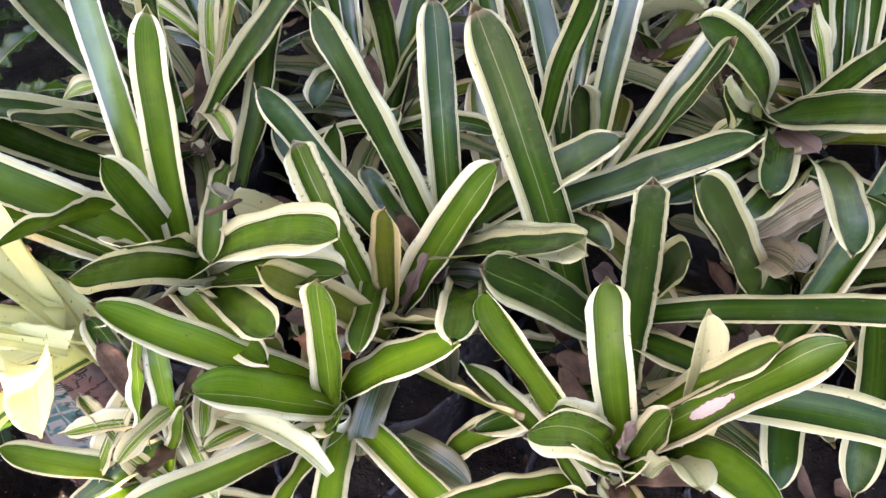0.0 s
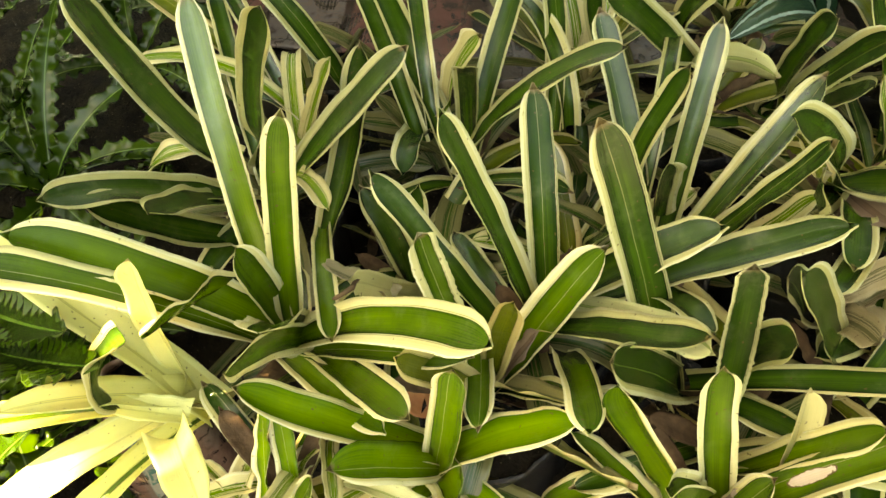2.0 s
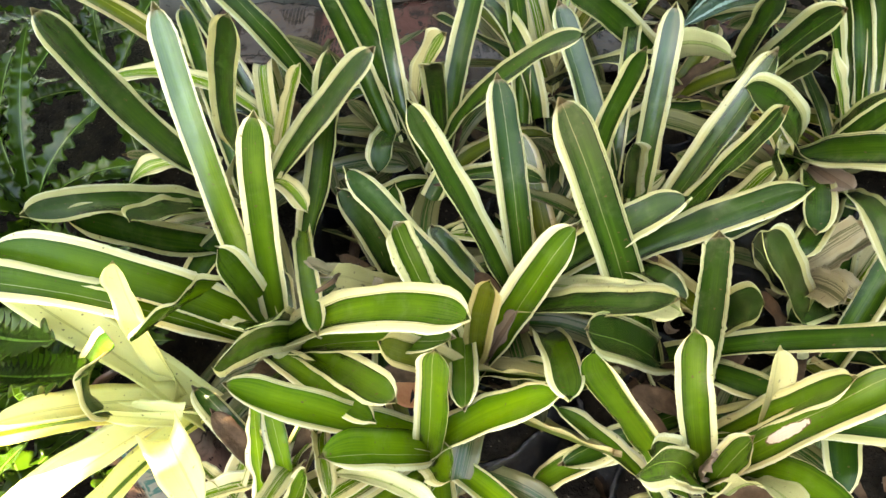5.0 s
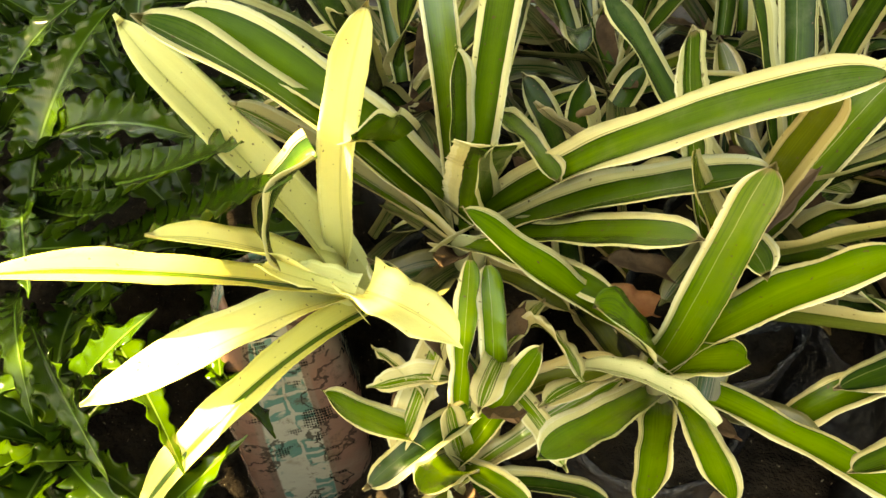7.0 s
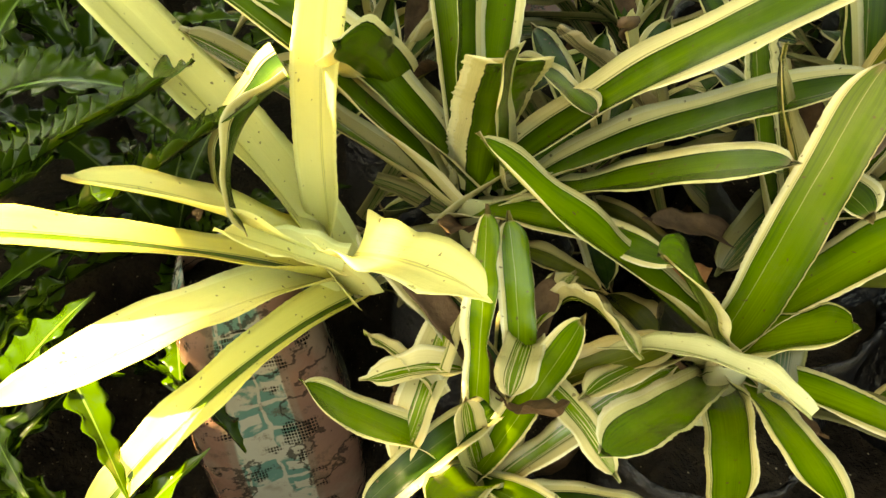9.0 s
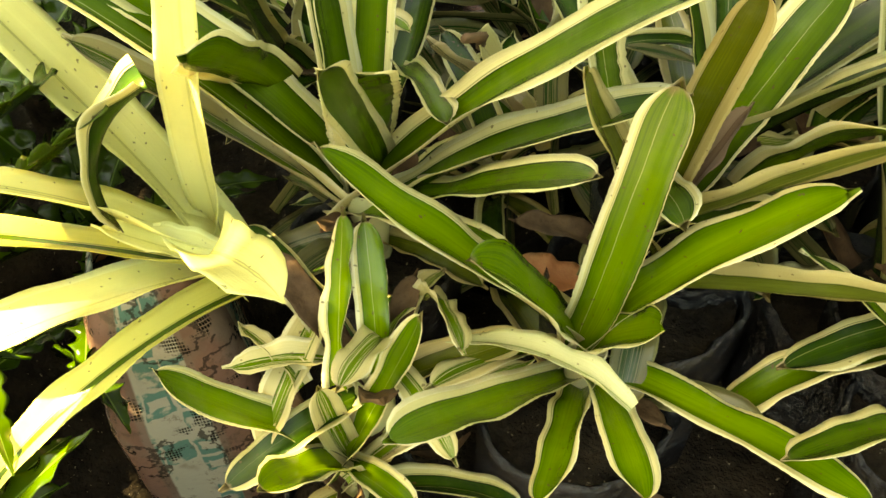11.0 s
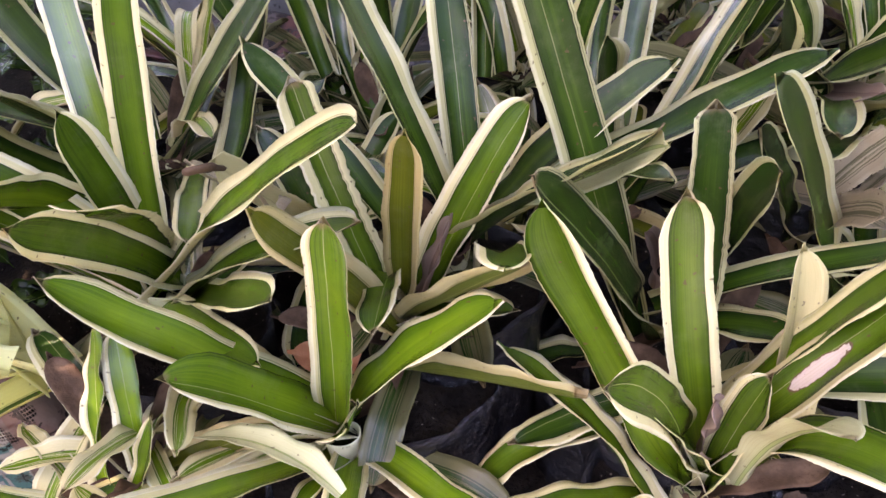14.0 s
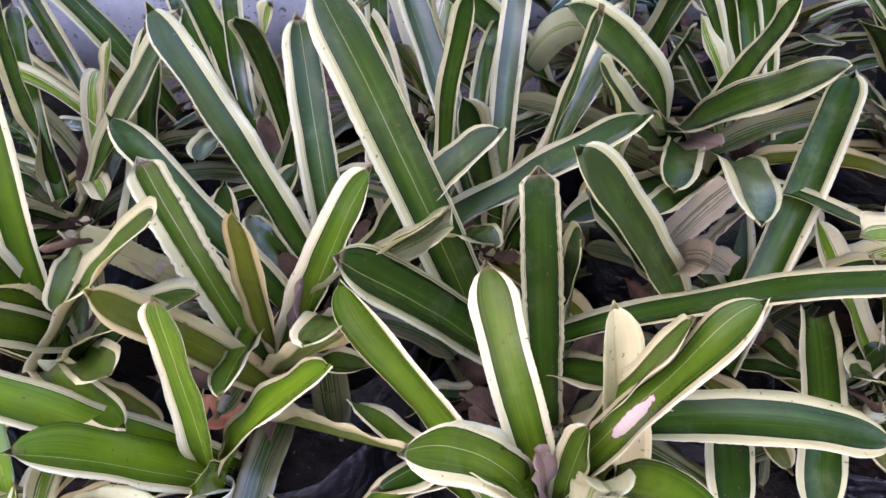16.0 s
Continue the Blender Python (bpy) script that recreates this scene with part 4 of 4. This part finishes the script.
grow_bag(0.427, 0.640, 0.07, 0.140, 20.8)
leaf(plant, 0.0015, 0.0427, 0.1925, 170.6, 76.6, -17.7, 2.7, 0.240, 0.025, -50, "n")
leaf(plant, -0.0007, -0.0029, 0.1640, -167.2, 74.5, -17.1, 0.3, 0.200, 0.029, -50, "m")
leaf(plant, -0.0251, 0.0028, 0.1585, -100.4, 68.8, -13.5, -0.9, 0.209, 0.038, 75, "n")
leaf(plant, 0.0189, 0.0137, 0.1901, 84.3, 55.8, -53.7, -2.7, 0.255, 0.028, 0, "n")
leaf(plant, 0.0045, 0.0425, 0.2099, 82.7, 51.8, -74.9, -12.1, 0.268, 0.029, 0, "n")
leaf(plant, 0.0255, 0.0019, 0.1852, 82.0, 49.6, -35.3, -17.1, 0.241, 0.027, 0, "n")
plant = bromeliad(-0.065, 0.665, 0.200, "crowded bromeliad rosette with cream-edged dark green leaves", lower=6, seed=18, reach=0.18)
grow_bag(-0.065, 0.665, 0.07, 0.140, 22.1)
leaf(plant, -0.0074, 0.0023, 0.1706, 119.3, 52.8, -40.0, -5.3, 0.321, 0.035, 0, "n")
leaf(plant, -0.0529, 0.0247, 0.2021, 116.2, 54.7, -78.4, -12.1, 0.341, 0.028, 0, "n")
leaf(plant, 0.0033, -0.0000, 0.1704, 65.6, 64.3, -38.1, 0.7, 0.275, 0.031, 0, "n")
leaf(plant, 0.0057, 0.0172, 0.1758, -89.7, 89.3, -39.1, -1.2, 0.244, 0.027, 0, "n")
leaf(plant, -0.0181, 0.0567, 0.1946, -52.1, 92.0, -42.9, -1.5, 0.194, 0.037, 70, "m")
leaf(plant, -0.0006, 0.0012, 0.1738, -32.4, 74.8, -36.6, -0.2, 0.316, 0.034, 25, "n")
leaf(plant, -0.0494, 0.0421, 0.1862, -105.8, 68.2, -71.7, 15.1, 0.154, 0.031, 0, "n")
leaf(plant, 0.1064, 0.0340, 0.2111, 82.9, 59.4, -97.5, 18.2, 0.343, 0.029, 0, "n")
leaf(plant, -0.0351, 0.0374, 0.2121, 99.5, 60.9, -100.0, -5.9, 0.355, 0.025, 0, "n")
leaf(plant, 0.1273, 0.0357, 0.2151, 103.4, 71.3, -117.6, 15.4, 0.251, 0.031, 0, "n")
plant = bromeliad(-0.288, 0.632, 0.210, "crowded bromeliad rosette with cream-edged dark green leaves", lower=6, seed=19, reach=0.18)
grow_bag(-0.288, 0.632, 0.07, 0.150, 23.4)
leaf(plant, -0.0453, 0.0121, 0.2026, 177.2, 60.8, 17.2, 0.7, 0.276, 0.038, -35, "n")
leaf(plant, -0.0188, -0.0125, 0.1813, -124.2, 54.3, -15.3, 0.9, 0.293, 0.038, -25, "n")
leaf(plant, -0.0407, -0.0163, 0.1853, -90.8, 53.0, -8.1, 5.7, 0.275, 0.037, -30, "n")
leaf(plant, -0.0145, 0.0201, 0.1964, -44.1, 83.7, -30.5, -3.5, 0.313, 0.037, 100, "n")
leaf(plant, 0.0063, 0.0010, 0.1798, 0.1, 57.3, -10.6, 0.9, 0.267, 0.036, 30, "n")
leaf(plant, -0.0146, 0.0086, 0.1952, 105.5, 62.1, -59.5, 4.3, 0.253, 0.023, 0, "n")
leaf(plant, -0.0297, -0.0472, 0.1585, -126.5, 47.6, 17.6, -0.3, 0.251, 0.037, -55, "n")
leaf(plant, 0.0220, 0.0384, 0.1921, -0.4, 69.8, -2.8, -2.3, 0.172, 0.026, 35, "m")
leaf(plant, 0.0547, -0.0463, 0.1464, 54.5, 51.7, 16.6, 6.4, 0.242, 0.038, 0, "n")
leaf(plant, 0.0090, 0.0199, 0.1786, -48.0, 60.3, -56.0, -16.3, 0.166, 0.025, 0, "m")
leaf(plant, -0.0414, 0.0262, 0.2180, -178.5, 38.5, -104.0, 0.6, 0.149, 0.034, 0, "m")
leaf(plant, 0.0294, 0.0691, 0.2180, 173.0, 76.7, -92.3, 4.5, 0.229, 0.030, 0, "m")
leaf(plant, 0.0300, 0.0394, 0.2258, 97.2, 56.7, -167.3, 5.1, 0.284, 0.026, 0, "m")
plant = bromeliad(-0.259, 0.788, 0.200, "crowded bromeliad rosette with cream-edged dark green leaves", lower=6, seed=20, reach=0.18)
grow_bag(-0.259, 0.788, 0.07, 0.140, 24.7)
leaf(plant, 0.0360, 0.0198, 0.1762, 172.5, 72.5, -18.2, -1.4, 0.247, 0.037, -25, "n")
leaf(plant, -0.0348, -0.0013, 0.1829, 128.1, 54.7, -52.5, -10.2, 0.282, 0.026, 0, "n")
leaf(plant, -0.0514, 0.0079, 0.1962, 156.0, 42.1, -46.8, -15.0, 0.388, 0.033, 0, "o")
plant = thing("birds_nest_fern", -0.668, 0.464, 0, "glossy green bird's nest fern with wavy-edged fronds", "fern", "ferns beside the bed")
stem(plant, 0.120, 0.02, soil)
leaf(plant, 0.0018, 0.0249, 0.1218, 64.7, 68.5, -56.8, -2.0, 0.252, 0.049, 0, "f")
leaf(plant, -0.0010, 0.0780, 0.1637, -18.5, 55.9, -63.7, -0.5, 0.242, 0.058, 5, "f")
leaf(plant, 0.0374, 0.0295, 0.1791, -33.1, 26.8, 8.7, 3.7, 0.339, 0.058, 5, "f")
leaf(plant, 0.0774, -0.0187, 0.1380, -29.8, 36.7, 2.0, 2.4, 0.349, 0.053, 0, "f")
leaf(plant, 0.0000, 0.0479, 0.1459, -41.9, 22.5, 15.4, 6.4, 0.273, 0.056, 10, "f")
leaf(plant, 0.0029, -0.0229, 0.0903, -59.9, 49.7, -59.9, 0.4, 0.239, 0.029, 30, "f")
leaf(plant, 0.0124, -0.0440, 0.0811, -54.0, 44.9, -65.2, 4.2, 0.261, 0.030, 35, "f")
leaf(plant, 0.0551, -0.0363, 0.0750, -41.2, 45.7, -59.1, -17.3, 0.287, 0.030, -40, "f")
leaf(plant, -0.0033, 0.0491, 0.1388, -54.4, 47.4, -50.7, -10.4, 0.239, 0.030, 15, "f")
leaf(plant, 0.0333, -0.0171, 0.0756, -7.1, 47.0, -13.0, 1.9, 0.214, 0.050, 5, "f")
leaf(plant, 0.1538, -0.0651, 0.0301, -42.0, 54.5, -49.2, -10.7, 0.224, 0.031, -35, "f")

# ---- ferns beside the bed: random fronds round the ones set above ----
def fern(x, y, z, seed, count=16, reach=0.24):
    plant = thing("birds_nest_fern", x, y, 0, "glossy dark green bird's nest fern with wavy-edged fronds", "fern", "ferns beside the bed")
    stem(plant, z - 0.01, 0.02, soil)
    rng = random.Random(seed)
    for k in range(count):
        leaf(plant, 0, 0, z - 0.03, k * 137.5 + seed * 40, rng.uniform(25, 75), rng.uniform(-85, -35), rng.uniform(-25, 25), reach * rng.uniform(0.75, 1.2),
             rng.uniform(0.024, 0.040), rng.uniform(-30, 30), "f")
    return plant


fern(-0.53, 0.18, 0.05, 15, 12, 0.17)
fern(-0.50, 0.50, 0.10, 17, 12, 0.18)
fern(-0.80, 0.40, 0.12, 19, 8)
fern(-0.60, 0.30, 0.07, 21, 14, 0.2)
fern(-0.62, 0.70, 0.14, 3, 9)
fern(-0.72, 0.26, 0.08, 5, 11)
fern(-0.92, 0.52, 0.13, 7, 8)
fern(-0.58, 0.98, 0.12, 9, 7, 0.2)
fern(-0.86, 0.92, 0.12, 11, 8)
fern(-1.10, 0.78, 0.12, 13, 9)
fern(-0.75, 0.62, 0.16, 23, 8, 0.24)
fern(-0.50, 0.80, 0.10, 25, 7, 0.18)
fern(-0.95, 0.70, 0.14, 27, 9, 0.26)
fern(-0.72, 0.84, 0.13, 29, 7, 0.24)
fern(-0.66, 1.12, 0.12, 31, 7, 0.22)


# ---- rosettes that show only in part, behind and beside the others ----
def whole_rosette(x, y, z, seed, count=11, reach=0.26):
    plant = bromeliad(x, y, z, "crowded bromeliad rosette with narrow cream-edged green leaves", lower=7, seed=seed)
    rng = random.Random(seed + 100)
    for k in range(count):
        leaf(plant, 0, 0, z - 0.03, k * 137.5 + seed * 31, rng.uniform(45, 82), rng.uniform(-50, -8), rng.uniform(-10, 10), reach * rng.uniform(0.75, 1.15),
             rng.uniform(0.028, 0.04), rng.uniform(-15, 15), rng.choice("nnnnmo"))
    grow_bag(x, y, 0.065, z - 0.06, seed)
    return plant


whole_rosette(0.56, 0.42, 0.19, 21)
whole_rosette(0.62, 0.66, 0.19, 22)
whole_rosette(0.54, 0.88, 0.18, 23)
whole_rosette(0.10, 0.86, 0.15, 25, 9, 0.22)
whole_rosette(0.74, 0.50, 0.18, 26)
whole_rosette(0.34, 1.0, 0.14, 27, 8, 0.2)
whole_rosette(0.78, 0.85, 0.18, 29)
whole_rosette(0.37, 0.45, 0.13, 30, 8, 0.17)
whole_rosette(0.47, 0.36, 0.13, 31, 8, 0.18)
whole_rosette(0.06, 0.56, 0.13, 32, 7, 0.17)
whole_rosette(-0.13, 0.55, 0.13, 33, 7, 0.17)


# ---- old thin leaves criss-cross low between the rosettes, colours dimmed for the shade ----
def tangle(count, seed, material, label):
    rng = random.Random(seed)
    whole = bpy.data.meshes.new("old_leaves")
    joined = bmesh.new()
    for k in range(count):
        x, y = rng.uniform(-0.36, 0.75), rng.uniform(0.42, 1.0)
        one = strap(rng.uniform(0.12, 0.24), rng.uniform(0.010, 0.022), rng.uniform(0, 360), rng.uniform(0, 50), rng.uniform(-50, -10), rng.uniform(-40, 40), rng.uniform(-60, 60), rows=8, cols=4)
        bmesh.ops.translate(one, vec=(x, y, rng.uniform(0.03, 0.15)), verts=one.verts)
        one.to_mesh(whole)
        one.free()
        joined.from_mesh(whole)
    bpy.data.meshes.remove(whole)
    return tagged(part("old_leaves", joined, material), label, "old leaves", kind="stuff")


tangle(85, 5, dim_old_striped, "old narrow striped leaves crossing low between the rosettes, dimmed for the shade there")
tangle(20, 6, dim_old_striped, "withered leaves crossing low between the rosettes, dimmed for the shade there")


# ---- fallen leaves and stems on the soil ----
def litter(count, seed):
    rng = random.Random(seed)
    bm = bmesh.new()
    for k in range(count):
        x, y = rng.uniform(-0.25, 1.0), rng.uniform(0.1, 1.28)
        a, l, w, curl = rng.uniform(0, 6.28), rng.uniform(0.02, 0.06), rng.uniform(0.006, 0.02), rng.uniform(0.0, 0.02)
        rows = []
        for i in range(5):
            s = i / 4
            half = w * math.sin(math.pi * (0.06 + 0.88 * s))
            c = Vector((x + math.cos(a) * l * (s - 0.5), y + math.sin(a) * l * (s - 0.5), 0.008 + curl * (2 * s - 1) ** 2 + rng.uniform(0, 0.003)))
            side = Vector((-math.sin(a), math.cos(a), 0.3)) * half
            rows.append((bm.verts.new(c - side), bm.verts.new(c + Vector((0, 0, -0.003))), bm.verts.new(c + side)))
        for p, q in zip(rows, rows[1:]):
            bm.faces.new((p[0], p[1], q[1], q[0]))
            bm.faces.new((p[1], p[2], q[2], q[1]))
    return tagged(part("leaf_litter", bm, litter_brown), "dry brown fallen leaves scattered on the soil", "leaf litter", kind="stuff")


litter(220, 4)


# ---- unseen tree crown added overhead, its gaps set to shape the light ----
def crown(count, seed):
    rng = random.Random(seed)
    bm = bmesh.new()
    for k in range(count):
        x, y, z = rng.uniform(-3.0, 1.3), rng.uniform(-0.16, 2.7), rng.uniform(2.5, 2.65)
        # A third of the leaves form a low layer that darkens the back.
        if k % 3 == 0:
            x, y, z = rng.uniform(-0.9, 1.6), rng.uniform(0.40, 2.3), rng.uniform(1.60, 1.75)
        if z < 2 and noise.noise(Vector((x * 4, y * 4, 5))) < -0.22:
            continue
        if z > 2 and ((x > -0.42 and y < 0.45) or (x > -0.1 and y < 0.75)):
            continue
        edge_x = -1.45 + 0.08 * noise.noise(Vector((y * 1.7, 3, 0)))
        edge_y = 0.275 + 0.08 * noise.noise(Vector((x * 1.7, 8, 0)))
        # Leaves kept here only to block sun on the small plant.
        sun_block = -1.58 < x < -1.53 and 0.11 < y < 0.23
        if x < edge_x and y < edge_y and rng.random() < (0.80 if x < -1.74 and y < 0.12 else 0.995) and not sun_block:
            continue
        if x < -1.70 and edge_y < y < 0.62 and rng.random() < 0.45:
            continue
        if y < edge_y - 0.11 and x < -0.55 and rng.random() < 0.2:
            continue
        turn = Euler((rng.uniform(-0.6, 0.6), rng.uniform(-0.6, 0.6), rng.uniform(0, 6.28))).to_matrix()
        l, w = rng.uniform(0.14, 0.24), rng.uniform(0.06, 0.10)
        pts = [turn @ Vector(q) + Vector((x, y, z)) for q in ((-l / 2, 0, 0), (-l / 6, -w / 2, 0.01), (l / 4, -w / 2.4, 0), (l / 2, 0, -0.02), (l / 4, w / 2.4, 0), (-l / 6, w / 2, 0.01))]
        bm.faces.new([bm.verts.new(q) for q in pts])
    crown_part = part("crown", bm, canopy_leaf, tree)
    crown_part["kind"] = "stuff"


tree = thing("added_shade_tree", -1.9, 1.5, 0, "broad leafy tree out of view, added to shade the bed", "tree")
bm = bmesh.new()
rings = []
for h, r in ((-0.02, 0.16), (0.3, 0.12), (1.4, 0.10), (2.6, 0.08), (3.0, 0.03)):
    rings.append([bm.verts.new((r * math.cos(a) + 0.05 * h, r * math.sin(a) - 0.1 * h, h)) for a in (2 * math.pi * i / 12 for i in range(12))])
for a, b in zip(rings, rings[1:]):
    for i in range(12):
        bm.faces.new((a[i], a[(i + 1) % 12], b[(i + 1) % 12], b[i]))
part("trunk", bm, litter_brown, tree)
crown(18000, 8)
for ob in tree.children:
    if ob.name.startswith("crown"):
        ob.location = -tree.location


# ---- unseen hedges added to close the place and cut light from back and sides ----
def hedge(x, y, wide, turn, seed, label, tall=2.3):
    rng = random.Random(seed)
    shrub = thing("hedge", x, y, 0, label, "hedge")
    bm = bmesh.new()
    for k in range(2600):
        a, d, h = rng.uniform(-wide / 2, wide / 2), rng.gauss(0, 0.14), rng.uniform(0, tall + 0.3 * noise.noise(Vector((k * 0.01, seed, 0))))
        spin = Euler((rng.uniform(0.4, 1.6), rng.uniform(-0.8, 0.8), rng.uniform(0, 6.28))).to_matrix()
        l, w = rng.uniform(0.12, 0.24), rng.uniform(0.06, 0.11)
        pts = [spin @ Vector(q) + Vector((a, d, h)) for q in ((-l / 2, 0, 0), (-l / 6, -w / 2, 0.01), (l / 4, -w / 2.4, 0), (l / 2, 0, -0.02), (l / 4, w / 2.4, 0), (-l / 6, w / 2, 0.01))]
        bm.faces.new([bm.verts.new(q) for q in pts])
    part("foliage", bm, canopy_leaf, shrub)["kind"] = "stuff"
    bm = bmesh.new()
    for k in range(9):
        a = -wide / 2 + wide * (k + 0.5) / 9
        low = [bm.verts.new((a + 0.02 * math.cos(c), 0.02 * math.sin(c), -0.02)) for c in (0, 1.57, 3.14, 4.71)]
        top = [bm.verts.new((a + 0.01 * math.cos(c), 0.01 * math.sin(c), 2.0)) for c in (0, 1.57, 3.14, 4.71)]
        for i in range(4):
            bm.faces.new((low[i], low[(i + 1) % 4], top[(i + 1) % 4], top[i]))
    part("stems", bm, litter_brown, shrub)["kind"] = "stuff"
    shrub.rotation_euler = (0, 0, radians(turn))


hedge(0.0, 2.6, 6.0, 0, 41, "unseen dense dark green hedge, added behind the bed to cut light", 2.2)
hedge(2.9, 0.8, 5.0, 90, 42, "unseen dense dark green hedge, added beside the bed to cut light")
hedge(-3.0, 0.8, 5.0, 90, 43, "unseen dense dark green hedge, added beside the ferns to cut light")


# ---- a dry twig caught among the leaves ----
def stick(name, a, b, radius, material, label, category):
    a, b = Vector(a), Vector(b)
    bm = bmesh.new()
    rings = []
    for i in range(9):
        s = i / 8
        c = a.lerp(b, s) + Vector((0.004 * math.sin(s * 7), 0.003 * math.cos(s * 5), 0.006 * math.sin(s * 3.1)))
        r = radius * (1.15 - 0.5 * s) * (1.35 if i in (2, 5) else 1.0)
        rings.append([bm.verts.new(c + Vector((r * math.cos(k), 0.4 * r * math.cos(k), r * math.sin(k)))) for k in (2 * math.pi * j / 7 for j in range(7))])
    for p, q in zip(rings, rings[1:]):
        for j in range(7):
            bm.faces.new((p[j], p[(j + 1) % 7], q[(j + 1) % 7], q[j]))
    bm.faces.new(rings[0][::-1])
    bm.faces.new(rings[-1])
    return tagged(part(name, bm, material), label, category)


stick("twig", (-0.166, 0.367, 0.355), (-0.144, 0.427, 0.309), 0.003, litter_brown, "short dry brown twig caught between the leaves", "twig")
